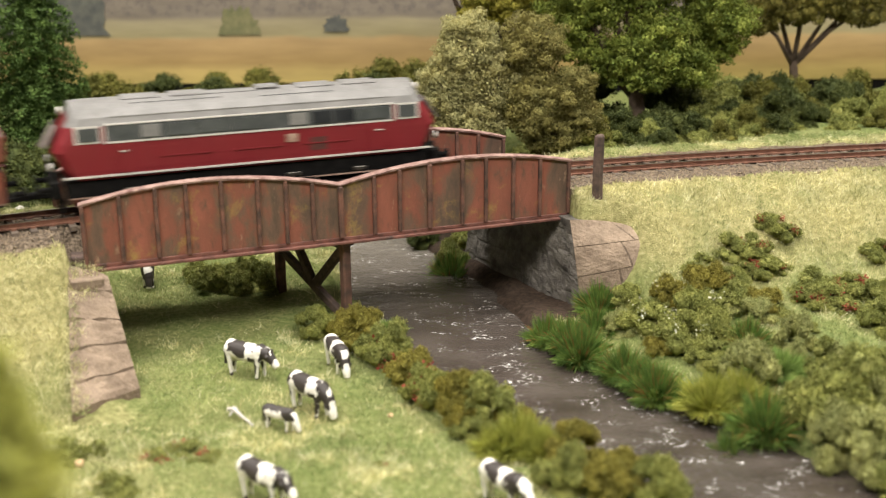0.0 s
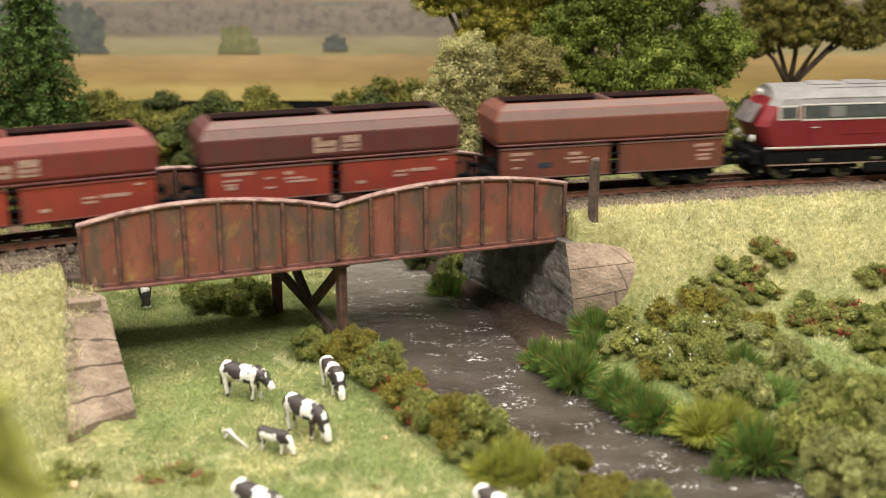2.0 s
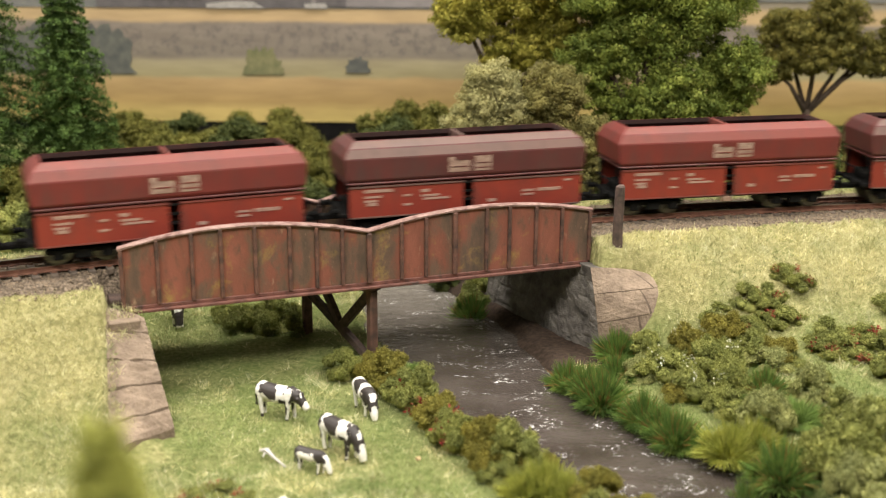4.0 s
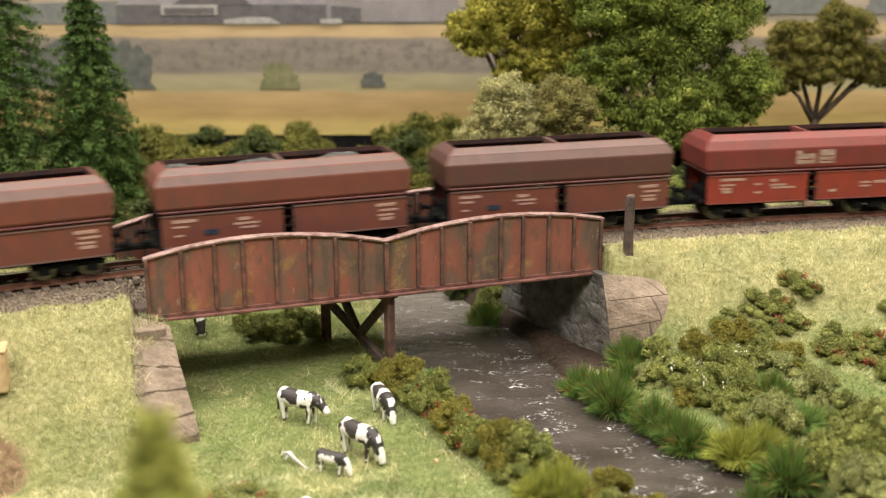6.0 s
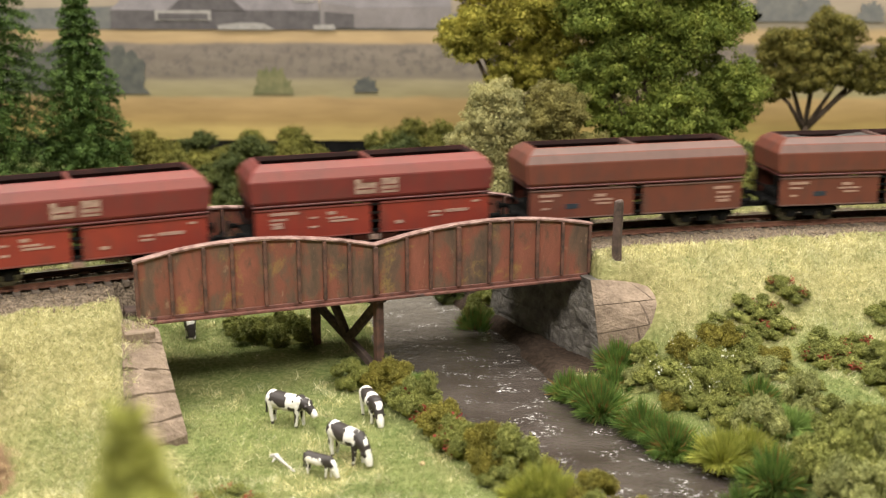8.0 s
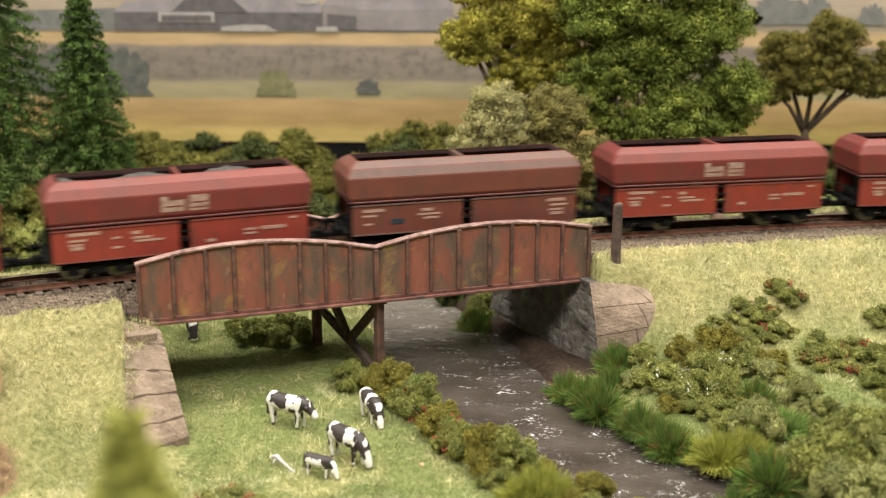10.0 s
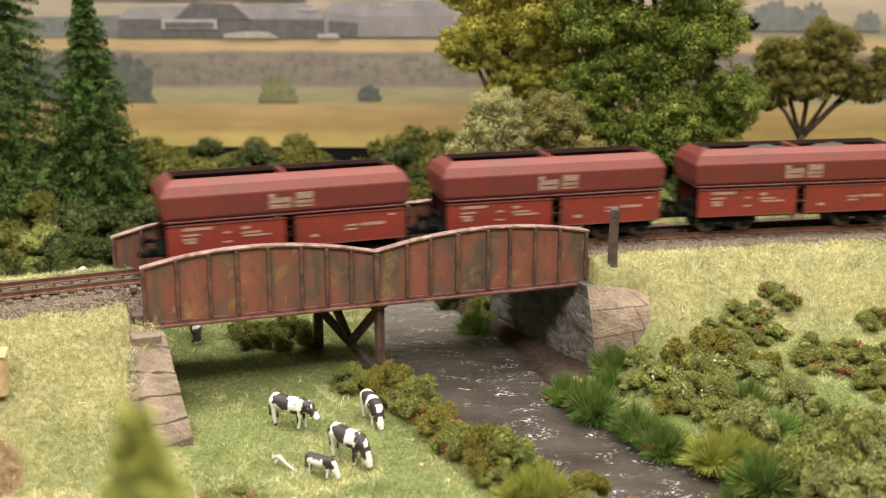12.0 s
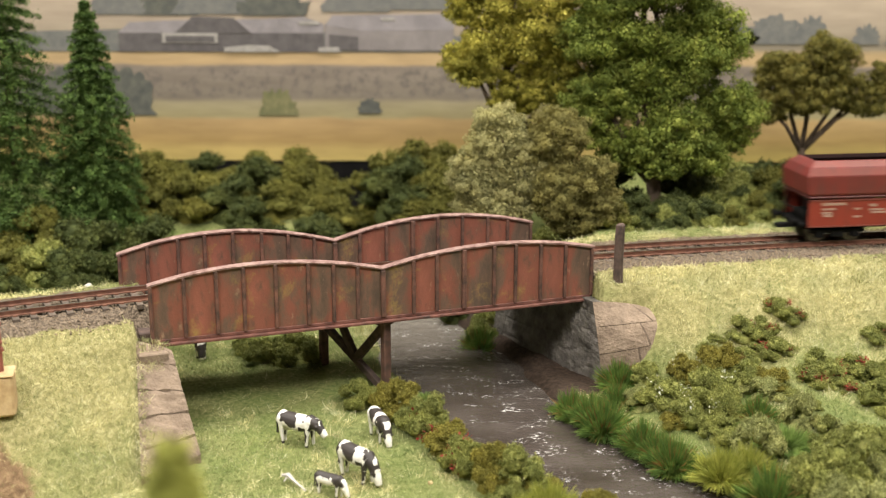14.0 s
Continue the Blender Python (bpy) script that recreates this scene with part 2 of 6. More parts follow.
M_MARK = surface("faded_white_marking", (0.26, 0.13, 0.10), (0.46, 0.32, 0.26), 900, 0.6, bump=0)
M_LABEL = surface("chalky_panel", (0.20, 0.11, 0.085), (0.42, 0.30, 0.24), 420, 0.7, bump=0)
M_BLUE = surface("small_blue_plate", (0.016, 0.022, 0.032), (0.03, 0.042, 0.06), 500, 0.5, bump=0)
M_WAGA = wagon_material("bright_oxide_wagon", (0.235, 0.034, 0.020), (0.185, 0.030, 0.020), 0.5)
M_WAGU = wagon_material("oxide_upper_side", (0.155, 0.026, 0.021), (0.115, 0.024, 0.021), 0.6)
M_WAGB = wagon_material("brown_oxide_wagon", (0.148, 0.044, 0.028), (0.112, 0.037, 0.026), 0.75)
M_WAGD = wagon_material("dark_oxide_wagon", (0.095, 0.024, 0.022), (0.070, 0.022, 0.021), 0.8)
M_WAGC = wagon_material("dark_brown_upper_side", (0.092, 0.036, 0.026), (0.074, 0.034, 0.027), 0.75)
M_SLOPEA = wagon_material("dusty_red_slope", (0.180, 0.044, 0.034), (0.145, 0.046, 0.038), 0.45)
M_SLOPEB = wagon_material("dusty_brown_slope", (0.135, 0.075, 0.062), (0.112, 0.070, 0.060), 0.5)
M_INSIDE = surface("hopper_inside", (0.022, 0.012, 0.011), (0.060, 0.022, 0.019), 150, 0.8)
M_COAL = surface("grey_coal_load", (0.02, 0.018, 0.017), (0.11, 0.10, 0.09), 400, 0.8, bump=0.0006)
HOOVES = [(x, 0.0, 3.0, 1.0) for x in (-7.5, 6.5)]
M_COWS = [cow_material("patched_cow_coat", spots + HOOVES) for spots in (
    [(-10.2, 9, 2.8, 7.5), (-2.4, 12.6, 3.7, 3.1), (4.4, 6.4, 2.0, 4.2), (10.6, 11.0, 3.2, 3.6), (12.6, 6.6, 1.2, 1.3), (6.5, 15.2, 3.0, 2.0)],
    [(-10.2, 11, 3.2, 6.5), (-2.4, 13.0, 2.8, 3.0), (6.4, 12.6, 2.8, 3.6), (10.0, 8.2, 2.4, 3.6), (4.5, 5, 1.6, 3), (10.6, 6.6, 1.7, 1.9)],
    [(-9.2, 11, 3.1, 6.5), (-1.6, 12.9, 3.3, 3.5), (5.2, 7.0, 2.5, 4.4), (9.4, 9.6, 2.6, 4.2), (7.4, 14, 2.2, 2.2), (10.8, 6.4, 1.6, 2.0)],
    [(-9.5, 10, 3.6, 6), (-2, 14.8, 10, 2.9), (7.2, 12, 3.0, 4.6), (3.6, 4.0, 1.8, 3.2)],
    [(-6, 12, 6, 6), (5, 11, 5, 5), (11, 5, 4, 5)])]
M_BARK = surface("tree_bark", (0.05, 0.034, 0.024), (0.14, 0.10, 0.07), 240, 0.9, bump=0.0005)
M_WALL = surface("plain_room_wall", (0.62, 0.58, 0.52), (0.70, 0.66, 0.60), 3, 0.9, fine=40)
M_FLOOR = surface("grey_room_floor", (0.20, 0.19, 0.18), (0.28, 0.27, 0.25), 4, 0.7, fine=60)
M_BOARD = surface("plywood_edge", (0.28, 0.19, 0.11), (0.42, 0.31, 0.19), 30, 0.7, fine=300)
M_PILLAR = surface("ochre_pillar_stone", (0.42, 0.28, 0.14), (0.60, 0.44, 0.25), 200, 0.85)
M_REDRAIL = surface("red_brown_railing", (0.17, 0.05, 0.035), (0.30, 0.10, 0.07), 250, 0.6)
M_TAN = surface("tan_boulder", (0.26, 0.17, 0.09), (0.48, 0.34, 0.20), 180, 0.85)
F_MEADOW = foliage("meadow_fibres", [(0.085, 0.120, 0.036), (0.155, 0.200, 0.066), (0.25, 0.295, 0.115), (0.38, 0.405, 0.19), (0.58, 0.57, 0.34)], broad=26, own=0.42, sway=1.0)
F_STRAW = foliage("straw_fibres", [(0.14, 0.165, 0.052), (0.36, 0.35, 0.155), (0.62, 0.575, 0.33), (0.80, 0.75, 0.50), (0.94, 0.90, 0.72)], broad=44, own=0.55, sway=1.0)
F_BUSH = foliage("bush_foam", [(0.13, 0.145, 0.040), (0.25, 0.265, 0.078), (0.44, 0.435, 0.155)], broad=110, own=0.55, crumbs=0.7, through_light=0.25)
F_OLIVE = foliage("olive_foam", [(0.14, 0.125, 0.026), (0.24, 0.21, 0.044), (0.36, 0.31, 0.075)], broad=110, own=0.55, crumbs=0.7, through_light=0.25)
F_DEEP = foliage("deep_green_foam", [(0.040, 0.055, 0.016), (0.070, 0.085, 0.024), (0.120, 0.130, 0.036)], broad=110, own=0.4, crumbs=0.7, through_light=0.15)
F_SCRUB = foliage("background_foam", [(0.085, 0.085, 0.018), (0.13, 0.125, 0.026), (0.19, 0.17, 0.038)], broad=60, own=0.35, crumbs=0.7, through_light=0.12)
F_TUFT = foliage("tuft_fibres", [(0.060, 0.115, 0.026), (0.105, 0.185, 0.042), (0.17, 0.255, 0.058), (0.28, 0.34, 0.085)], broad=120, through_light=0.35)
F_TIPS = foliage("dry_tuft_fibres", [(0.16, 0.10, 0.03), (0.26, 0.15, 0.045), (0.32, 0.22, 0.08)], broad=120)
F_TUFTY = foliage("yellow_tuft_fibres", [(0.20, 0.23, 0.04), (0.34, 0.36, 0.075), (0.50, 0.48, 0.13)], broad=120, through_light=0.35)
F_TUFTL = foliage("bright_tuft_fibres", [(0.15, 0.24, 0.06), (0.23, 0.33, 0.09), (0.33, 0.42, 0.14)], broad=120, through_light=0.35)
F_WHITE = foliage("white_blossom", [(0.55, 0.55, 0.38), (0.70, 0.70, 0.55), (0.80, 0.80, 0.70)], broad=300)
F_RED = foliage("red_blossom", [(0.19, 0.020, 0.016), (0.27, 0.040, 0.030), (0.25, 0.09, 0.05)], broad=300)
F_TREE = foliage("broadleaf_leaves", [(0.055, 0.080, 0.014), (0.11, 0.145, 0.024), (0.19, 0.225, 0.042), (0.34, 0.36, 0.09)], broad=50, own=0.3)
F_TREEY = foliage("yellowing_leaves", [(0.13, 0.125, 0.018), (0.24, 0.225, 0.034), (0.39, 0.35, 0.066), (0.56, 0.49, 0.12)], broad=50, own=0.3)
F_TREEP = foliage("pale_sage_leaves", [(0.27, 0.25, 0.115), (0.36, 0.335, 0.155), (0.46, 0.43, 0.21)], broad=90, own=0.25)
F_TREEO = foliage("dark_olive_leaves", [(0.07, 0.068, 0.015), (0.14, 0.125, 0.027), (0.24, 0.20, 0.048)], broad=80, own=0.3)
F_SPRUCE = foliage("spruce_needles", [(0.035, 0.066, 0.016), (0.06, 0.108, 0.026), (0.10, 0.16, 0.038), (0.15, 0.21, 0.056)], broad=70)
F_NEAR = foliage("near_spruce_needles", [(0.19, 0.20, 0.045), (0.30, 0.31, 0.072), (0.42, 0.42, 0.11)], broad=70)
F_SAGE = foliage("sage_foam", [(0.21, 0.22, 0.085), (0.34, 0.35, 0.14), (0.52, 0.51, 0.24)], broad=110, own=0.55, crumbs=0.7, through_light=0.25)
F_TREEM = foliage("olive_leaves", [(0.13, 0.115, 0.038), (0.20, 0.18, 0.06), (0.28, 0.25, 0.088)], broad=90, own=0.25)


# ---- mesh helpers ----
def link_mesh(name, bm, material, smooth=False):
    me = bpy.data.meshes.new(name)
    bm.to_mesh(me)
    bm.free()
    for m in material if isinstance(material, (list, tuple)) else [material]:
        me.materials.append(m)
    if smooth:
        me.shade_smooth()
    return me


def part(name, bm, material, parent, label="", smooth=False):
    """One bmesh as one mesh object under a thing or a part."""
    ob = new(name, link_mesh(name, bm, material, smooth))
    ob.parent = parent
    return tagged(ob, label)


def share(name, mesh, parent, m, label=""):
    ob = new(name, mesh)
    ob.parent = parent
    ob.matrix_basis = m
    return tagged(ob, label)


def empty(name, m, label, category, group="", kind=""):
    ob = new(name)
    ob.empty_display_size = 0.01
    ob.matrix_basis = m
    return tagged(ob, label, category, group, kind)


def thing(name, bm, material, label, category, group="", kind="", m=None, smooth=False):
    ob = new(name, link_mesh(name, bm, material, smooth))
    if m is not None:
        ob.matrix_basis = m
    return tagged(ob, label, category, group, kind)


def box(bm, x0, x1, y0, y1, z0, z1, bevel=0.0, m=None):
    vs = [bm.verts.new((x, y, z)) for x in (x0, x1) for y in (y0, y1) for z in (z0, z1)]
    fs = [bm.faces.new([vs[i] for i in f]) for f in ((0, 1, 3, 2), (4, 6, 7, 5), (0, 4, 5, 1), (2, 3, 7, 6), (0, 2, 6, 4), (1, 5, 7, 3))]
    if bevel:
        es = list({e for f in fs for e in f.edges})
        got = bmesh.ops.bevel(bm, geom=es, offset=bevel, segments=1, affect="EDGES", profile=0.6)
        vs = list({v for f in got["faces"] for v in f.verts} | {v for v in vs if v.is_valid})
    if m is not None:
        bmesh.ops.transform(bm, matrix=m, verts=vs)
    return bm


def boxes(*specs):
    bm = bmesh.new()
    for s in specs:
        box(bm, *s)
    return bm


def tube(bm, pts, radii, sides=8, cap=True):
    rings = []
    for i, p in enumerate(pts):
        p = Vector(p)
        d = (Vector(pts[min(i + 1, len(pts) - 1)]) - Vector(pts[max(i - 1, 0)])).normalized()
        a = d.orthogonal().normalized()
        b = d.cross(a)
        rings.append([bm.verts.new(p + radii[i] * (math.cos(6.2832 * k / sides) * a + math.sin(6.2832 * k / sides) * b)) for k in range(sides)])
    for r0, r1 in zip(rings, rings[1:]):
        # pair the rings where they lie nearest
        off = min(range(sides), key=lambda o: sum((r0[k].co - r1[(k + o) % sides].co).length for k in (0, sides // 2)))
        for k in range(sides):
            bm.faces.new((r0[k], r0[(k + 1) % sides], r1[(k + 1 + off) % sides], r1[(k + off) % sides]))
    if cap:
        bm.faces.new(rings[0][::-1])
        bm.faces.new(rings[-1])
    return bm


def loft(bm, rows, closed=False, mats=None):
    vr = [[bm.verts.new(p) for p in r] for r in rows]
    n = len(rows[0])
    for a, b in zip(vr, vr[1:]):
        for k in range(n if closed else n - 1):
            f = bm.faces.new((a[k], a[(k + 1) % n], b[(k + 1) % n], b[k]))
            if mats:
                f.material_index = mats[k]
    return vr


def flat_mesh(name, verts, sides, material):
    """A quick mesh out of many loose polygons of the same number of sides."""
    verts = np.asarray(verts, dtype=np.float32).reshape(-1, 3)
    n = len(verts) // sides
    me = bpy.data.meshes.new(name)
    me.vertices.add(len(verts))
    me.vertices.foreach_set("co", verts.ravel())
    me.loops.add(n * sides)
    me.loops.foreach_set("vertex_index", np.arange(n * sides, dtype=np.int32))
    me.polygons.add(n)
    me.polygons.foreach_set("loop_start", np.arange(0, n * sides, sides, dtype=np.int32))
    me.update(calc_edges=True)
    me.materials.append(material)
    return me


# ---- the line of the track: an arc with straight ends ----
TC, TR = (0.4943, -1.5258), 1.608
S_WEST, S_EAST = -0.82, -0.05
RAIL_Z = 0.0645


def track(s):
    """Place and heading (radians) of the centre line at arc length s."""
    c = min(max(s, S_WEST), S_EAST)
    a = c / TR
    x, y = TC[0] + TR * math.sin(a), TC[1] + TR * math.cos(a)
    return x + (s - c) * math.cos(a), y - (s - c) * math.sin(a), -a


def track_sd(x, y):
    """Arc length and side distance (positive behind) of points."""
    a = np.arctan2(x - TC[0], y - TC[1])
    s, d = a * TR, np.hypot(x - TC[0], y - TC[1]) - TR
    for edge, sign in ((S_WEST, -1), (S_EAST, 1)):
        ex, ey, h = track(edge)
        along = (x - ex) * math.cos(h) + (y - ey) * math.sin(h)
        side = -(x - ex) * math.sin(h) + (y - ey) * math.cos(h)
        past = along * sign > 0
        s, d = np.where(past, edge + along, s), np.where(past, side, d)
    return s, d


# ---- the land ----
S_LEFT, S_RIGHT = -0.674, -0.450
RIVER_Y = [-0.45, -0.30, -0.25, -0.198, -0.1775, -0.145, -0.122, -0.077, -0.0508, -0.0426, 0.0137, 0.0212, 0.092, 0.16, 0.36]
RIVER_L = [0.30, 0.19, 0.13, 0.076, 0.0506, 0.0304, 0.014, -0.0099, -0.017, -0.0195, -0.049, -0.050, -0.058, -0.085, -0.13]
RIVER_R = [0.40, 0.275, 0.215, 0.157, 0.138, 0.104, 0.0795, 0.052, 0.0393, 0.037, 0.020, 0.018, -0.0158, -0.045, -0.09]


def smooth(a, b, v):
    t = np.clip((v - a) / (b - a), 0, 1)
    return t * t * (3 - 2 * t)


def ripple(x, y, size):
    """Cheap smooth unevenness between -1 and 1."""
    x, y = x / size, y / size
    return (np.sin(x * 1.7 + 1.3 * np.sin(y * 1.1)) + np.sin(y * 1.9 + 1.7 * np.sin(x * 0.8 + 2)) + np.sin((x + y) * 1.3 + 0.7)) / 3


def mottle(x, y, size, seed):
    """Irregular patches between -1 and 1: smooth random heights on a grid."""
    grid = np.random.default_rng(seed).uniform(-1, 1, (512, 512))
    u, v = x / size + 200.3, y / size + 200.7
    i, j = np.floor(u).astype(int), np.floor(v).astype(int)
    a, b = u - i, v - j
    a, b = a * a * (3 - 2 * a), b * b * (3 - 2 * b)
    at = lambda p, q: grid[(i + p) % 512, (j + q) % 512]
    return (at(0, 0) * (1 - a) + at(1, 0) * a) * (1 - b) + (at(0, 1) * (1 - a) + at(1, 1) * a) * b


def land(x, y):
    """Height of the ground, and how far each surface kind covers it."""
    x, y = np.asarray(x, float), np.asarray(y, float)
    s, d = track_sd(x, y)
    base = 0.005 + 0.030 * smooth(0.12, 0.24, y) + 0.0009 * ripple(x, y, 0.012) + 0.0004 * ripple(y, x, 0.004)
    a = -d
    west_near = 0.0605 - 0.80 * np.maximum(a - 0.024, 0) - 0.006 * smooth(-0.712, -0.690, s) * smooth(0.034, 0.045, a)
    east_near = np.interp(a, [0.0, 0.026, 0.034, 0.058, 0.08, 0.105, 0.16, 0.30, 0.6], [0.0613, 0.0613, 0.058, 0.050, 0.033, 0.021, 0.011, 0.005, 0.004])
    west_far = np.maximum(0.0595 - 0.55 * np.maximum(d - 0.034, 0), 0.020 + 0.02 * smooth(0.1, 0.3, y))
    east_far = 0.0609 - 0.06 * np.maximum(d - 0.03, 0)
    rough = 0.0010 * ripple(x, y, 0.009) + 0.0006 * ripple(y, x, 0.0035)
    bank = np.where(np.abs(d) > 0.026, 1.0, 0.25) * rough
    west = np.where(d < 0, west_near, west_far) + bank
    east = np.where(d < 0, east_near, east_far) + bank
    h = base.copy()
    h = np.where(s < S_LEFT, np.maximum(h, west), h)
    # east slope ends softly towards the river, steeply at the abutment
    wide = 0.004 + 0.034 * smooth(0.036, 0.047, np.abs(d)) + np.maximum(np.abs(d) - 0.05, 0) * 0.4
    lap = smooth(0, 1, (s - S_RIGHT) / wide)
    h = np.where(s > S_RIGHT, np.maximum(h, base + (east - base) * lap), h)
    # the wing stones of the west abutment lie bare
    pl, pr = np.interp(y, [-0.148, -0.087], [-0.143, -0.159]), np.interp(y, [-0.1215, -0.088], [-0.1235, -0.1425])
    zl, zr = np.interp(y, [-0.148, -0.087], [0.0095, 0.0495]), np.interp(y, [-0.1215, -0.088], [0.0075, 0.0455])
    f = np.clip((x - pl) / np.maximum(pr - pl, 1e-4), 0, 1)
    bare = (y > -0.150) & (y < -0.072) & (x > pl - 0.0005 - 0.004 * (y > -0.087)) & (x < pr + 0.012)
    h = np.where(bare, np.minimum(h, zl + (zr - zl) * f - 0.0045), h)
    xl, xr = np.interp(y, RIVER_Y, RIVER_L), np.interp(y, RIVER_Y, RIVER_R)
    wob = 0.0022 * ripple(x, y, 0.008)
    into = np.minimum(x - xl + wob, xr - x + wob)
    h = h + (-0.006 - h) * smooth(-0.011, 0.005, into)
    mud = smooth(-0.005, 0.0, into) + smooth(0.006, 0.0, np.abs(s - S_RIGHT + 0.012)) * (np.abs(d) < 0.04)
    right_bank = xr - x + wob
    mud = np.maximum(mud, smooth(-0.011, -0.006, right_bank) * (x > (xl + xr) / 2) * (y > -0.14))
    mud = np.maximum(mud, 1.0 * ((s > S_RIGHT - 0.045) & (s < S_RIGHT) & (x > xr - 0.004) & (d > -0.06)))
    on_bank = (s < S_LEFT) | (s > S_RIGHT)
    ballast = smooth(0.031, 0.024, np.abs(d)) * on_bank
    straw = np.where(on_bank & (d < 0), smooth(0.015, 0.045, h) * 0.9 + 0.12 + 0.45 * (s < S_LEFT), 0.15)
    straw = np.where(on_bank & (d > 0), 0.55 * smooth(0.06, 0.03, d), straw)
    earth = 0.8 * smooth(0.026, 0.008, np.hypot((x + 0.205) * 0.7 + 0.004 * ripple(x, y, 0.008), y + 0.163 + 0.005 * ripple(y, x, 0.006))) + 0.7 * smooth(0.010, 0.0, np.abs(d + 0.034)) * (s < S_LEFT) * (s < -0.70) * 0.3
    under = (s > S_LEFT) & (s < S_RIGHT) & (np.abs(d) < 0.03)
    earth = np.maximum(earth, np.where(under, 0.35, 0))
    return h, straw, ballast, np.clip(earth, 0, 1), np.clip(mud, 0, 1)


def axis(fine0, fine1, step, far0, far1):
    a = list(np.arange(fine0, fine1 + step / 2, step))
    w, g = [], step
    while (w[-1] if w else fine0) > far0:
        g *= 1.5
        w.append(max(far0, (w[-1] if w else fine0) - g))
    e, g = [], step
    while (e[-1] if e else fine1) < far1:
        g *= 1.5
        e.append(min(far1, (e[-1] if e else fine1) + g))
    return np.array(w[::-1] + a + e)


def build_ground():
    xs, ys = axis(-0.42, 0.42, 0.0019, -2.4, 2.6), axis(-0.26, 0.3540, 0.0019, -1.35, 0.3541)
    gx, gy = np.meshgrid(xs, ys)
    h, *kinds = land(gx, gy)
    me = bpy.data.meshes.new("ground")
    nx, ny = len(xs), len(ys)
    i = np.arange(nx * ny).reshape(ny, nx)
    quads = np.stack([i[:-1, :-1], i[:-1, 1:], i[1:, 1:], i[1:, :-1]], -1).reshape(-1, 4)
    me.vertices.add(nx * ny)
    me.vertices.foreach_set("co", np.stack([gx, gy, h], -1).astype(np.float32).ravel())
    me.loops.add(quads.size)
    me.loops.foreach_set("vertex_index", quads.astype(np.int32).ravel())
    me.polygons.add(len(quads))
    me.polygons.foreach_set("loop_start", np.arange(0, quads.size, 4, dtype=np.int32))
    me.update(calc_edges=True)
    for name, k in zip(("straw", "ballast", "earth", "mud"), kinds):
        at = me.attributes.new(name, "FLOAT", "POINT")
        at.data.foreach_set("value", k.astype(np.float32).ravel())
    me.materials.append(M_TERRAIN)
    me.shade_smooth()
    tagged(new("ground", me), "modelled grassy land with embankments and a river bed", "ground", kind="structure")
    # the river
    bm = bmesh.new()
    rows = []
    for y in np.linspace(-0.45, 0.35, 60):
        xl, xr = np.interp(y, RIVER_Y, RIVER_L) - 0.010, np.interp(y, RIVER_Y, RIVER_R) + 0.010
        rows.append([(xl + (xr - xl) * k / 12, y, 0.0004 * float(ripple(xl + (xr - xl) * k / 12, y, 0.006))) for k in range(13)])
    loft(bm, rows)
    thing("water", bm, M_WATER, "murky brown river with white ripples and a painted pale sheen upstream, between grassy banks", "river", kind="structure", smooth=True)


build_ground()


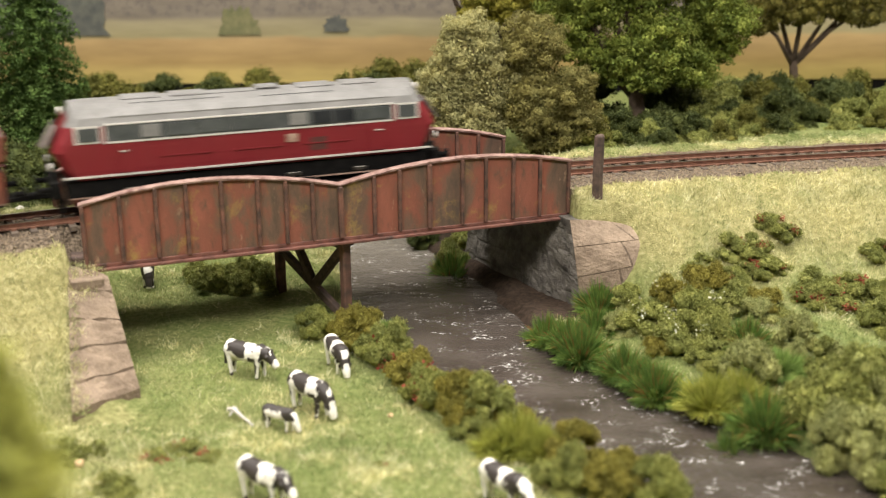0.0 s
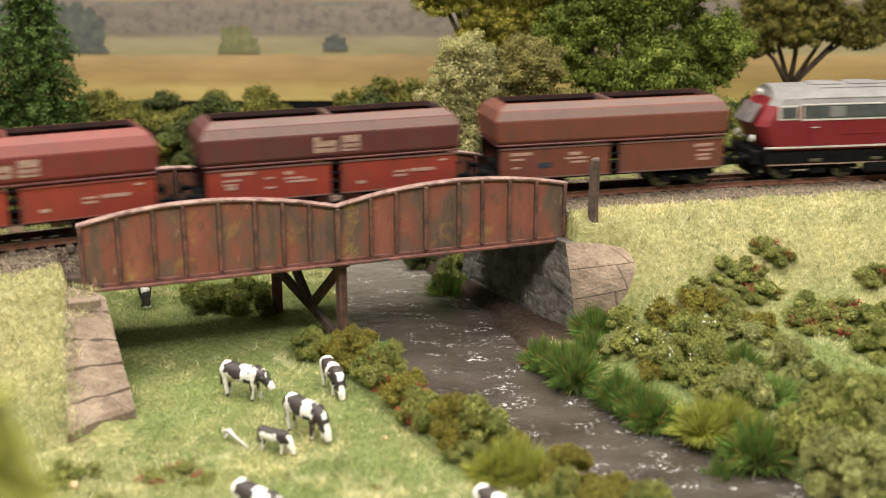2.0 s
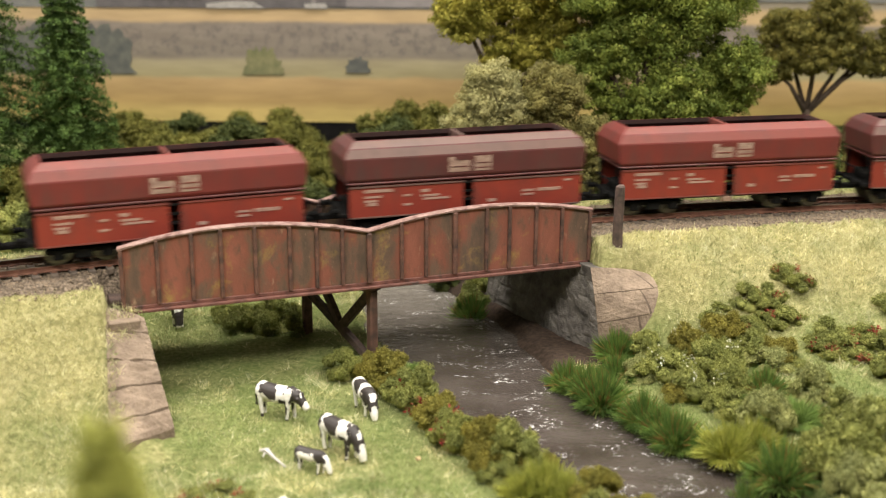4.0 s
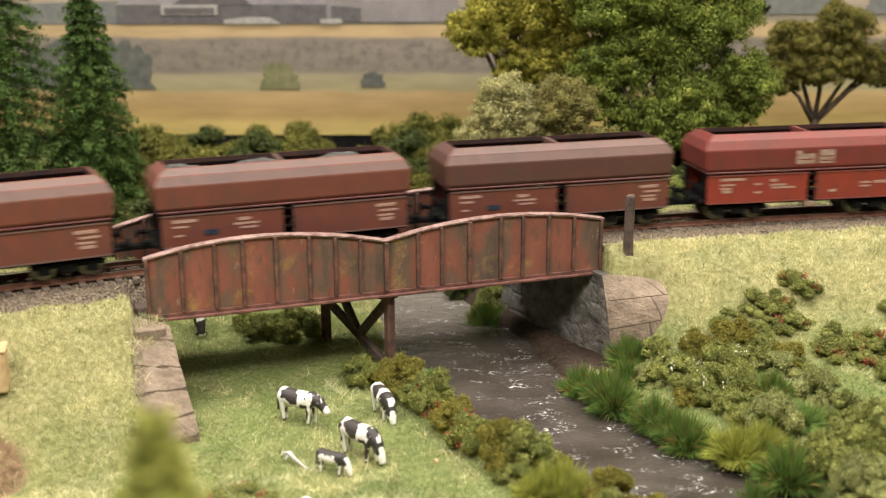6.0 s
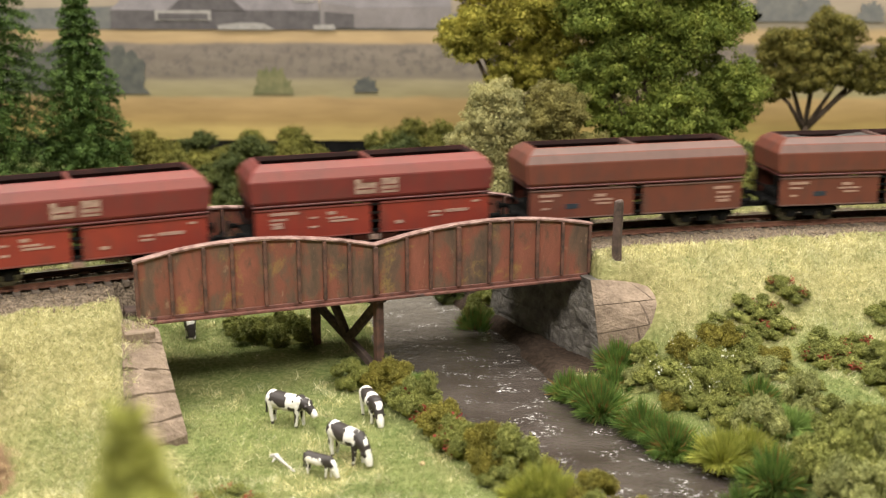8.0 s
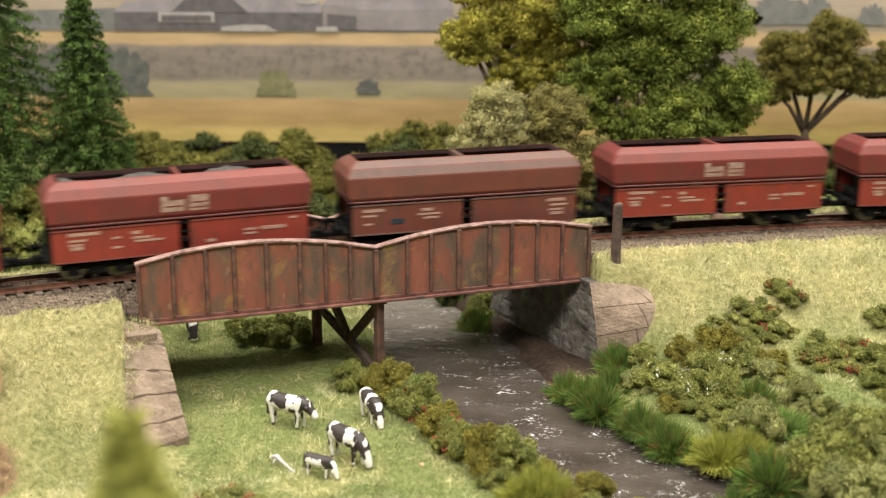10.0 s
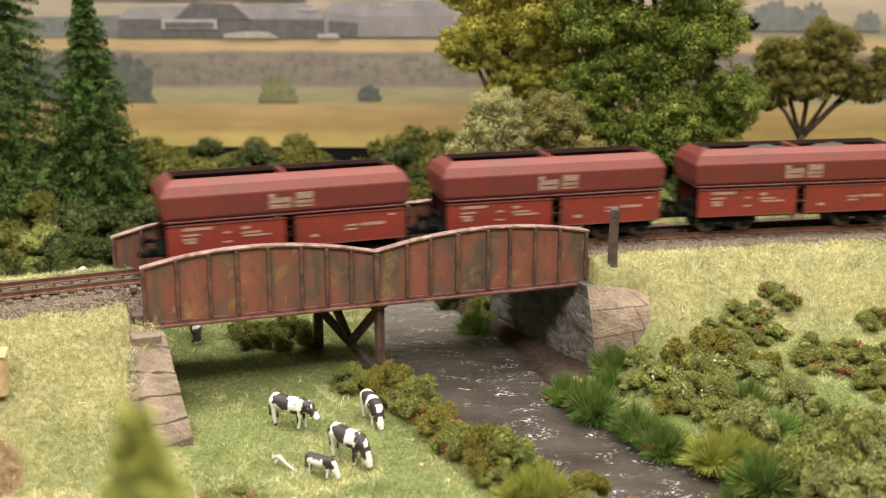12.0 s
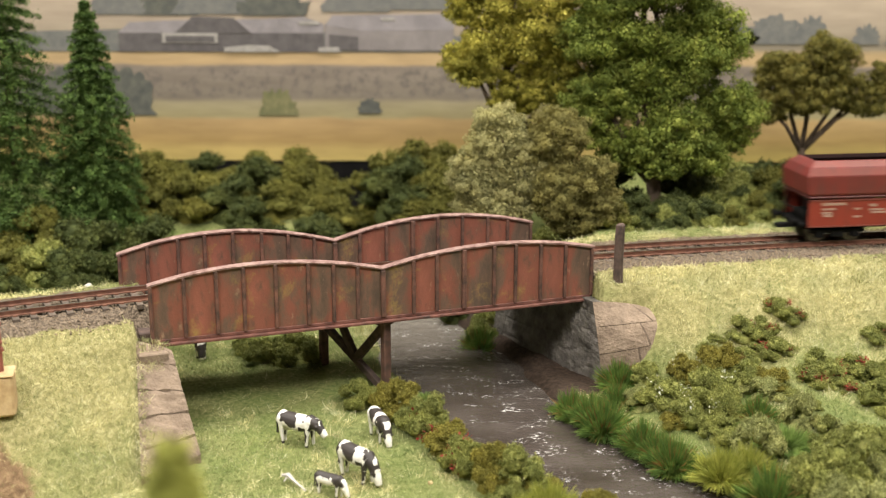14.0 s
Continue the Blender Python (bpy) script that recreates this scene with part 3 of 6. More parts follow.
# ---- room and backdrop ----
def build_room():
    thing("floor", boxes((-3.2, 3.4, -3.0, 1.0, -1.02, -1.0)), M_FLOOR, "plain grey floor of the room", "floor", kind="structure")
    thing("ceiling", boxes((-3.2, 3.4, -3.0, 1.0, 1.30, 1.34)), M_WALL, "plain light ceiling of the room", "ceiling", kind="structure")
    for name, b in (("wall_north", (-3.2, 3.4, 1.0, 1.05, -1.0, 1.3)), ("wall_south", (-3.2, 3.4, -3.05, -3.0, -1.0, 1.3)), ("wall_west", (-3.25, -3.2, -3.0, 1.0, -1.0, 1.3)), ("wall_east", (3.4, 3.45, -3.0, 1.0, -1.0, 1.3))):
        thing(name, boxes(b), M_WALL, "plain pale wall that closes the room", "wall", kind="structure")
    thing("layout_board", boxes((-2.4, 2.6, -1.35, 0.40, -0.06, -0.012)), M_BOARD, "plywood board under the model landscape", "board", kind="structure")
    for side in (-2.2, 2.4):
        for yy in (-1.25, 0.3):
            thing("trestle_leg", boxes((side - 0.03, side + 0.03, yy - 0.03, yy + 0.03, -1.0, -0.0605)), M_BOARD, "square wooden leg under the layout board", "leg", "layout legs")
    for lx, ly, lz in LIGHTS:
        root = empty("ceiling_light", pose(lx, ly, lz), "long white ceiling light, unseen, added to light the layout", "ceiling light", "ceiling lights")
        part("housing", boxes((-0.47, 0.47, -0.10, 0.10, 0.0, 0.05, 0.004)), M_WHITE, root)
    # printed scenery behind the layout
    m, nt, p = nodes_of("printed_fields")
    sep = nt.nodes.new("ShaderNodeSeparateXYZ")
    nt.links.new(coords(nt), sep.inputs[0])
    n1 = noise_node(nt, 22.0, 5.0)
    mp = nt.nodes.new("ShaderNodeMapping")
    mp.inputs["Scale"].default_value = (0.16, 1, 1)
    nt.links.new(coords(nt), mp.inputs["Vector"])
    n2 = noise_node(nt, 150.0, 5.0, vec=mp.outputs[0])
    n3 = noise_node(nt, 190.0, 5.0, 0.65)
    z = math_node(nt, "ADD", sep.outputs[2], math_node(nt, "MULTIPLY", math_node(nt, "SUBTRACT", n1, 0.5), 0.006))
    u = math_node(nt, "DIVIDE", math_node(nt, "SUBTRACT", z, 0.05), 0.20)
    stops = [(0.0, (0.446, 0.347, 0.124)), (0.065, (0.434, 0.322, 0.124)), (0.10, (0.347, 0.236, 0.099)), (0.185, (0.380, 0.262, 0.130)), (0.20, (0.290, 0.250, 0.140)), (0.255, (0.290, 0.250, 0.160)), (0.275, (0.188, 0.160, 0.130)), (0.40, (0.220, 0.184, 0.156)), (0.415, (0.434, 0.310, 0.174)), (0.455, (0.409, 0.298, 0.167)), (0.475, (0.250, 0.215, 0.165)), (0.60, (0.385, 0.315, 0.250)), (0.75, (0.410, 0.335, 0.270)), (0.9, (0.409, 0.409, 0.397))]
    col = ramp_node(nt, stops, u)
    col = mix_node(nt, 0.5, col, ramp_node(nt, [(0.3, (0.72, 0.70, 0.68)), (0.7, (1.2, 1.2, 1.15))], n2), "MULTIPLY")
    hedge = math_node(nt, "MULTIPLY", ramp_node(nt, [(0.265, (0, 0, 0)), (0.29, (1, 1, 1)), (0.38, (1, 1, 1)), (0.41, (0, 0, 0))], u), ramp_node(nt, [(0.48, (0, 0, 0)), (0.62, (0.8, 0.8, 0.8))], n3))
    col = mix_node(nt, hedge, col, (0.13, 0.112, 0.10))
    nt.links.new(col, p.inputs["Base Color"])
    p.inputs["Roughness"].default_value = 0.6
    p.inputs["Specular IOR Level"].default_value = 0.2
    root = thing("backdrop", boxes((-2.4, 2.6, 0.3555, 0.3640, 0.0535, 0.55)), m, "printed photo backdrop of golden fields, hedges and barns", "backdrop", kind="structure")
    # black strip added for the shade in the gap below the print
    part("gap_shade_strip", boxes((-2.4, 2.6, 0.3562, 0.3640, 0.0, 0.0534)), M_BLACK, root, "black strip standing in for the shaded gap under the printed backdrop")

    def ink(name, dark, light, scale=150):
        return surface(name, dark, light, scale, 0.7, bump=0, fine=900)

    K = 0.000466

    def printed(name, pts, mat, depth):
        """A flat printed shape; grid units across from the middle and up from the lower edge."""
        bm = bmesh.new()
        bm.faces.new([bm.verts.new((-0.0228 + K * a, 0.3555 - depth, 0.0535 + K * b)) for a, b in pts])
        part(name, bm, mat, root)

    tree_ink, pale_ink = ink("printed_tree", (0.068, 0.071, 0.068), (0.124, 0.124, 0.102)), ink("printed_far_tree", (0.124, 0.127, 0.124), (0.180, 0.174, 0.161))
    bush_ink, roof_ink = ink("printed_bush", (0.118, 0.124, 0.056), (0.211, 0.192, 0.093)), ink("printed_roof", (0.205, 0.185, 0.195), (0.285, 0.258, 0.268), 60)
    wall_ink, dark_ink = ink("printed_barn_wall", (0.190, 0.168, 0.165), (0.250, 0.222, 0.220), 60), ink("printed_dark", (0.081, 0.071, 0.074), (0.124, 0.112, 0.112))
    light_ink = ink("printed_light", (0.260, 0.242, 0.223), (0.372, 0.347, 0.322))
    rng = random.Random(5)

    def crown(cx, cy, w, h, mat, depth):
        n = 26
        pts = []
        for k in range(n):
            a = math.pi * k / (n - 1)
            r = 1 + 0.16 * rng.uniform(-1, 1)
            pts.append((cx - w / 2 * math.cos(a) * r, cy + h * math.sin(a) ** 0.8 * r))
        printed("printed_tree", pts, mat, depth)

    printed("printed_hill", [(-800, 190), (-800, 222), (-560, 228), (-360, 226), (-120, 222), (60, 216), (60, 190)], pale_ink, 0.0004)
    printed("printed_roof", [(-560, 222), (-540, 240), (-440, 244), (-300, 246), (-240, 250), (-205, 238), (-205, 222)], roof_ink, 0.0008)
    printed("printed_wall", [(-560, 190), (-560, 223), (-205, 223), (-205, 190)], dark_ink, 0.0007)
    printed("printed_gable", [(-462, 222), (-430, 250), (-360, 248), (-330, 222)], dark_ink, 0.0010)
    printed("printed_wall", [(-484, 205), (-484, 222), (-388, 222), (-388, 205)], light_ink, 0.0012)
    printed("printed_wall", [(-478, 207), (-478, 217), (-394, 217), (-394, 207)], dark_ink, 0.0014)
    printed("printed_vehicle", [(-378, 190), (-378, 197), (-340, 202), (-300, 201), (-280, 190)], light_ink, 0.0014)
    printed("printed_roof", [(-203, 236), (-190, 252), (0, 255), (18, 240), (18, 228), (-140, 226)], roof_ink, 0.0009)
    printed("printed_wall", [(-203, 193), (-203, 237), (-140, 227), (18, 229), (18, 193)], wall_ink, 0.0008)
    printed("printed_door", [(-196, 194), (-196, 220), (-146, 216), (-146, 194)], dark_ink, 0.0012)
    printed("printed_skylight", [(-104, 243), (-108, 249), (-86, 250), (-80, 244)], light_ink, 0.0012)
    printed("printed_skylight", [(-245, 236), (-250, 242), (-215, 243), (-212, 237)], light_ink, 0.0012)
    printed("printed_wall", [(-215, 190), (-215, 198), (-180, 199), (-176, 190)], light_ink, 0.0014)
    for cx, cy, w, h, mat in ((-555, 253, 90, 42, pale_ink), (-475, 252, 120, 50, tree_ink), (-385, 254, 150, 60, pale_ink), (-290, 252, 120, 46, tree_ink), (-150, 258, 110, 50, pale_ink), (-40, 262, 150, 44, pale_ink), (-560, 80, 110, 78, tree_ink), (-625, 82, 150, 90, tree_ink), (-690, 84, 120, 70, tree_ink), (-288, 80, 62, 46, bush_ink), (-128, 84, 40, 26, tree_ink), (565, 205, 90, 50, pale_ink), (630, 205, 60, 46, pale_ink), (725, 205, 46, 32, pale_ink), (480, 205, 120, 36, pale_ink), (-830, 85, 160, 100, tree_ink), (860, 205, 200, 60, pale_ink)):
        crown(cx, cy, w, h, mat, 0.0006 + 0.00002 * (cx % 17))


build_room()


# ---- abutments ----
def build_abutments():
    rng = random.Random(3)
    # west: hidden bearing wall with the stepped wing wall
    x0, y0, h0 = track(S_LEFT)
    root = empty("abutment_west", pose(x0, y0, 0, 0, 0, math.degrees(h0)), "brown stone bridge abutment with a sloping wing wall", "abutment", kind="structure")
    part("bearing_wall", boxes((-0.012, 0.0015, -0.040, 0.042, -0.004, 0.0452, 0.0006)), M_STONE, root, "brown stone bearing wall")
    # the wing: capping stones that step down towards the meadow
    back, front = [], []
    p_top, p_low = Vector((-0.1590, -0.0870, 0.0495)), Vector((-0.1430, -0.1480, 0.0095))
    q_top, q_low = Vector((-0.1425, -0.0880, 0.0455)), Vector((-0.1235, -0.1215, 0.0075))
    inv = root.matrix_basis.inverted()
    cuts = (0.0, 0.17, 0.40, 0.60, 0.82, 1.0)
    for k, (a, b) in enumerate(zip(cuts, cuts[1:])):
        bm = bmesh.new()
        g = 0.008
        left0, left1 = p_top.lerp(p_low, a + g), p_top.lerp(p_low, b - g)
        right0, right1 = q_top.lerp(q_low, a + g), q_top.lerp(q_low, b - g)
        n = 5
        top = [[left0.lerp(left1, i / n).lerp(right0.lerp(right1, i / n), j / n) + Vector((0, 0, 0.0007 * rng.uniform(-1, 1))) for j in range(n + 1)] for i in range(n + 1)]
        loft(bm, top)
        loft(bm, [[Vector((v.x, v.y, -0.003)) for v in (r[-1] for r in top)], [r[-1] for r in top]])
        loft(bm, [[v - Vector((0, 0, 0.004)) for v in top[-1]], top[-1]])
        loft(bm, [top[0], [v - Vector((0, 0, 0.004)) for v in top[0]]])
        bmesh.ops.transform(bm, matrix=inv, verts=bm.verts)
        bmesh.ops.recalc_face_normals(bm, faces=bm.faces)
        part("wing_stone", bm, M_STONE, root)
    bm = bmesh.new()
    dn = Vector((0, 0, -0.0013))
    loft(bm, [[p_top + dn, q_top + dn + Vector((-0.001, 0, 0))], [p_low + dn, q_low + dn + Vector((-0.001, 0, 0))]])
    bmesh.ops.transform(bm, matrix=inv, verts=bm.verts)
    part("joint_bed", bm, M_MORTAR, root, "dark joints between the wing stones")
    # east: grey rubble wall with a brown quarter cone beside it
    root = empty("abutment_east", pose(0, 0, 0), "grey rough stone bridge abutment with a brown rounded wing", "abutment", kind="structure")
    foot0, foot1 = Vector((0.0672, -0.0290, 0)), Vector((0.0080, 0.0600, 0))
    top0, top1 = Vector((0.0605, -0.0190, 0)), Vector((0.0180, 0.0610, 0))
    along = (foot1 - foot0).normalized()
    out = Vector((-along.y, along.x, 0))
    bm = bmesh.new()
    rows = []
    for k in range(41):
        f = k / 40
        z = -0.003 + 0.0500 * f
        row = []
        for i in range(91):
            p = foot0.lerp(foot1, i / 90).lerp(top0.lerp(top1, i / 90), f)
            course = int(f * 5 + 0.5 * noise.noise(Vector((i * 0.05, 0, 9))))
            joint = 0.0005 * (abs((i + 8 * (course % 3)) % 22 - 11) > 10) + 0.0005 * (abs(f * 5 + 0.5 * noise.noise(Vector((i * 0.05, 0, 9))) - course) < 0.1)
            row.append(p + out * (-joint + 0.0014 * noise.noise(Vector((i * 0.07, k * 0.10, 3))) + 0.0006 * noise.noise(Vector((i * 0.3, k * 0.35, 7))) + 0.00018 * rng.uniform(-1, 1)) + Vector((0, 0, z)))
        rows.append(row)
    loft(bm, rows)
    loft(bm, [rows[-1], [v - out * 0.016 for v in rows[-1]]])
    part("rubble_wall", bm, M_ROCK, root)
    # brown wing: courses of curved paving
    def wing(f, t, lift=0.0):
        bulge = 0.0035 * math.sin(math.pi * t)
        top = Vector((0.0605 + 0.029 * f, -0.0195 + 0.0040 * f, 0.0480 - 0.0012 * f))
        low = Vector((0.0672 + 0.051 * f, -0.0300 - 0.006 * math.sin(math.pi * f), 0.0040 + 0.021 * f))
        round_off = Vector((0.0080 * f * math.sin(math.pi * min(1, t * 1.05)), 0, -0.0035 * f ** 3 * (1 - t)))
        return top.lerp(low, t) + round_off + Vector((0.0, -bulge - lift, bulge + lift * 0.6))

    edges = (0.0, 0.33, 0.64, 1.0)
    splits = ((0, 0.62, 1), (0, 0.46, 1), (0, 0.34, 0.72, 1))
    for c, cuts in enumerate(splits):
        for left, right in zip(cuts, cuts[1:]):
            t0, t1 = edges[c] + 0.005, edges[c + 1] - 0.005
            f0, f1 = (left + 0.010 if left else -0.045), right - 0.010
            bm = bmesh.new()
            n = 4
            jig = [[0.00020 * rng.uniform(-1, 1) for _ in range(n + 1)] for _ in range(n + 1)]
            top = [[wing(f0 + (f1 - f0) * i / n, t0 + (t1 - t0) * j / n, 0.0003 + jig[i][j]) for j in range(n + 1)] for i in range(n + 1)]
            low = [[wing(f0 + (f1 - f0) * i / n, t0 + (t1 - t0) * j / n, -0.001) for j in range(n + 1)] for i in range(n + 1)]
            loft(bm, top)
            rim = lambda g: [g[i][0] for i in range(n + 1)] + g[n][1:] + [g[i][n] for i in range(n - 1, -1, -1)] + g[0][n - 1:0:-1]
            loft(bm, [rim(low), rim(top)], closed=True)
            bmesh.ops.recalc_face_normals(bm, faces=bm.faces)
            part("wing_stone", bm, M_STONE, root)
    bm = bmesh.new()
    loft(bm, [[wing(f, t, 0.0001) for t in np.linspace(0, 1, 8)] for f in np.linspace(-0.04, 1, 8)])
    part("joint_bed", bm, M_MORTAR, root, "dark joints between the wing stones")


build_abutments()


# ---- the bridge ----
G0 = (-0.1555, -0.0850, 0.0465)
G_TURN = 20.43
G_LEN, G_MID = 0.2297, 0.1153
G_START = 0.0030
RIBS = (0.0190, 0.0340, 0.0469, 0.0621, 0.0779, 0.0904, 0.1025, 0.1312, 0.1434, 0.1578, 0.1741, 0.1860, 0.2000, 0.2139)
FAR_RIBS = (0.0175, 0.0330, 0.0465, 0.0610, 0.0760, 0.0900, 0.1040, 0.1290, 0.1440, 0.1590, 0.1735, 0.1880, 0.2030, 0.2150)


def girder_top(x, rise=1.0):
    """Height of the top edge over the lower edge."""
    if x < G_MID:
        t = x / G_MID
        return 0.0266 - 0.0010 * t + 0.0072 * rise * 4 * t * (1 - t) * (1.06 - 0.12 * t)
    t = (x - G_MID) / (G_LEN - G_MID)
    return 0.0256 + 0.0012 * t + 0.0066 * rise * 4 * t * (1 - t)


def girder(parent, m, face, ribs, rise):
    """One plate girder; face is the side on which the stiffeners stand (-1 towards the meadow)."""
    root = new("girder")
    root.parent = parent
    root.matrix_basis = m
    tagged(root, "twin-arched plate girder in weathered rust red")
    for a, b in ((G_START, G_MID - 0.0003), (G_MID + 0.0003, G_LEN)):
        bm = bmesh.new()
        xs = np.linspace(a, b, 25)
        rows = []
        for y in (-0.0006, 0.0006):
            rows += [[(x, y, 0.0) for x in xs], [(x, y, girder_top(x, rise)) for x in xs]]
        loft(bm, [rows[0], rows[1], rows[3], rows[2], rows[0]])
        for x in (a, b):
            bm.faces.new([bm.verts.new(v) for v in ((x, -0.0006, 0), (x, 0.0006, 0), (x, 0.0006, girder_top(x, rise)), (x, -0.0006, girder_top(x, rise)))])
        bmesh.ops.recalc_face_normals(bm, faces=bm.faces)
        part("web_plate", bm, M_GIRDER, root)
        bm = bmesh.new()
        ring = lambda x, wob: [(x, -0.0019, girder_top(x, rise) - 0.0002), (x, -0.0021, girder_top(x, rise) + 0.0006 + wob), (x, -0.0016, girder_top(x, rise) + 0.0011 + wob), (x, 0.0016, girder_top(x, rise) + 0.0011), (x, 0.0020, girder_top(x, rise) - 0.0002)]
        rng = random.Random(int(a * 1000) + face)
        loft(bm, [ring(x, rng.uniform(-0.0002, 0.0002)) for x in np.linspace(a - 0.0006, b + 0.0006, 30)], closed=True)
        part("top_flange", bm, M_FLANGE, root, "worn pinkish top flange", smooth=False)
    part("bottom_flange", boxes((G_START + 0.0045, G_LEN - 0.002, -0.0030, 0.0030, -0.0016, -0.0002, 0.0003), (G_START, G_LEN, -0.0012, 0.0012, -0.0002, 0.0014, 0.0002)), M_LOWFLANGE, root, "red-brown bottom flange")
    for x in ribs + (G_START + 0.0006, G_MID, G_LEN - 0.0006):
        wide = 0.0009 if x not in (G_MID, ribs[9]) else 0.0012
        y0, y1 = sorted((face * 0.0006, face * (0.0021 if wide < 0.001 else 0.0026)))
        part("stiffener", boxes((x - wide, x + wide * 0.9, y0, y1, 0.0014, girder_top(x, rise) - 0.0004, 0.0003)), M_RIB, root)
    return root


def build_bridge():
    root = empty("bridge", pose(*G0, 0, 0, G_TURN), "weathered rust-red plate girder railway bridge on a braced trestle", "bridge")
    girder(root, pose(0, 0, 0), -1, RIBS, 1.0)
    girder(root, pose(-0.0085, 0.060, 0.0005), -1, FAR_RIBS, 1.27)
    part("deck", boxes((-0.002, 0.2290, 0.0030, 0.0570, 0.0016, 0.0040, 0.0004)), M_TIMBER, root, "dark brown bridge deck under the track")
    for k in range(8):
        part("cross_beam", boxes((0.010 + 0.029 * k, 0.013 + 0.029 * k, 0.0008, 0.0590, -0.0010, 0.0015, 0.0003)), M_PIER, root)
    # trestle: two round-edged posts, a cap, a foot beam and crossed braces
    pier = new("trestle")
    pier.parent = root
    pier.matrix_basis = pose(0.1180, 0.0042, 0, 0, 0, 20.0)
    tagged(pier, "brown trestle pier with crossed braces")
    for y in (0.0, 0.0560):
        part("post", boxes((-0.0022, 0.0022, y - 0.0020, y + 0.0020, -0.0470, -0.0042, 0.0006)), M_PIER, pier)
        part("bracket", boxes((-0.0034, 0.0034, y - 0.0030, y + 0.0030, -0.0042, -0.0017, 0.0005)), M_PIER, pier)
    part("cap_beam", boxes((-0.0020, 0.0020, 0.0020, 0.0540, -0.0060, -0.0018, 0.0005)), M_TIMBER, pier)
    for (ya, za), (yb, zb) in (((0.002, -0.0400), (0.057, -0.0175)), ((0.026, -0.0300), (0.0460, -0.0050)), ((0.026, -0.0300), (0.0020, -0.0065))):
        bm = bmesh.new()
        ln = math.hypot(yb - ya, zb - za)
        box(bm, -0.0016, 0.0016, 0, ln, -0.0021, 0.0021, 0.0004)
        bmesh.ops.transform(bm, matrix=Matrix.Translation((0.0004 * (za < -0.04), ya, za)) @ Matrix.Rotation(math.atan2(zb - za, yb - ya), 4, "X"), verts=bm.verts)
        part("brace", bm, M_TIMBER, pier)


build_bridge()


# ---- track ----
def track_pose(s, dz=0.0, side=0.0):
    x, y, h = track(s)
    return pose(x - side * math.sin(h), y + side * math.cos(h), RAIL_Z + dz, 0, 0, math.degrees(h))


def build_track():
    root = empty("railway_track", pose(0, 0, 0), "single track with rusty rails on brown sleepers", "railway track", kind="structure")
    ss = [-2.85 + 0.15 * k for k in range(14)] + list(np.arange(-0.78, 0.0, 0.012)) + [0.1 + 0.2 * k for k in range(11)]
    prof = [(-0.0011, -0.0026), (-0.0011, -0.0021), (-0.0003, -0.0019), (-0.0003, -0.0008), (-0.0005, -0.0006), (-0.0005, 0.0), (0.0005, 0.0), (0.0005, -0.0006), (0.0003, -0.0008), (0.0003, -0.0019), (0.0011, -0.0021), (0.0011, -0.0026)]
    for side in (-0.00825, 0.00825):
        bm = bmesh.new()
        rows = []
        for s in ss:
            m = track_pose(s, 0, side)
            rows.append([m @ Vector((0, a * 1.25, b)) for a, b in prof])
        loft(bm, rows, closed=True, mats=[0, 0, 0, 0, 0, 1, 0, 0, 0, 0, 0, 0])
        bmesh.ops.recalc_face_normals(bm, faces=bm.faces)
        part("rail", bm, [M_RAIL, M_RAILTOP], root)
    return root


TRACK = build_track()


# ---- the train ----
def disc(bm, r, y0, y1, sides=20, x=0.0, z=0.0):
    a = [bm.verts.new((x + r * math.cos(6.2832 * k / sides), y0, z + r * math.sin(6.2832 * k / sides))) for k in range(sides)]
    b = [bm.verts.new((v.co.x, y1, v.co.z)) for v in a]
    for k in range(sides):
        bm.faces.new((a[k], a[(k + 1) % sides], b[(k + 1) % sides], b[k]))
    bm.faces.new(a[::-1])
    bm.faces.new(b)


def wheel_mesh(r):
    bm = bmesh.new()
    disc(bm, r, -0.0012, 0.0012)
    disc(bm, r * 1.12, 0.0012, 0.0018)
    disc(bm, r * 0.35, -0.0018, -0.0012, 10)
    bmesh.ops.recalc_face_normals(bm, faces=bm.faces)
    return link_mesh("wheel", bm, M_STEEL)


WHEEL = wheel_mesh(0.0055)


def buffers(root, x, z=0.0125):
    sign = 1 if x > 0 else -1
    for y in (-0.010, 0.010):
        bm = bmesh.new()
        tube(bm, [(x, y, z), (x + sign * 0.004, y, z)], [0.0012, 0.0012], 10)
        tube(bm, [(x + sign * 0.004, y, z), (x + sign * 0.0052, y, z)], [0.0026, 0.0026], 14)
        part("buffer", bm, M_BLACK, root)
    part("coupler", boxes(tuple(sorted((x - sign * 0.003, x + sign * 0.0085))) + (-0.0022, 0.0022, z - 0.0055, z - 0.003, 0.0004)), M_BLACK, root, "black coupler")


def bogie(root, x, base, name="bogie"):
    b = new(name)
    b.parent = root
    b.matrix_basis = pose(x, 0, 0)
    h = base / 2
    bm = bmesh.new()
    for y in (-0.0125, 0.0125):
        y0, y1 = y - 0.0012, y + 0.0012
        box(bm, -h - 0.006, h + 0.006, y0, y1, 0.0058, 0.0082, 0.0004)
        for k in (-h, h):
            box(bm, k - 0.0028, k + 0.0028, y0 - 0.0006, y1 + 0.0006, 0.0032, 0.0082, 0.0005)
        box(bm, -0.004, 0.004, y0 - 0.0005, y1 + 0.0005, 0.0035, 0.0078, 0.0004)
    box(bm, -0.005, 0.005, -0.0115, 0.0115, 0.0062, 0.0100, 0.0004)
    part("bogie_frame", bm, M_BLACK, b)
    for k in (-h, h):
        for y, flip in ((-0.0082, 0), (0.0082, 180)):
            share("wheel", WHEEL, b, pose(k, y, 0.0055, 0, 0, flip))
    return b


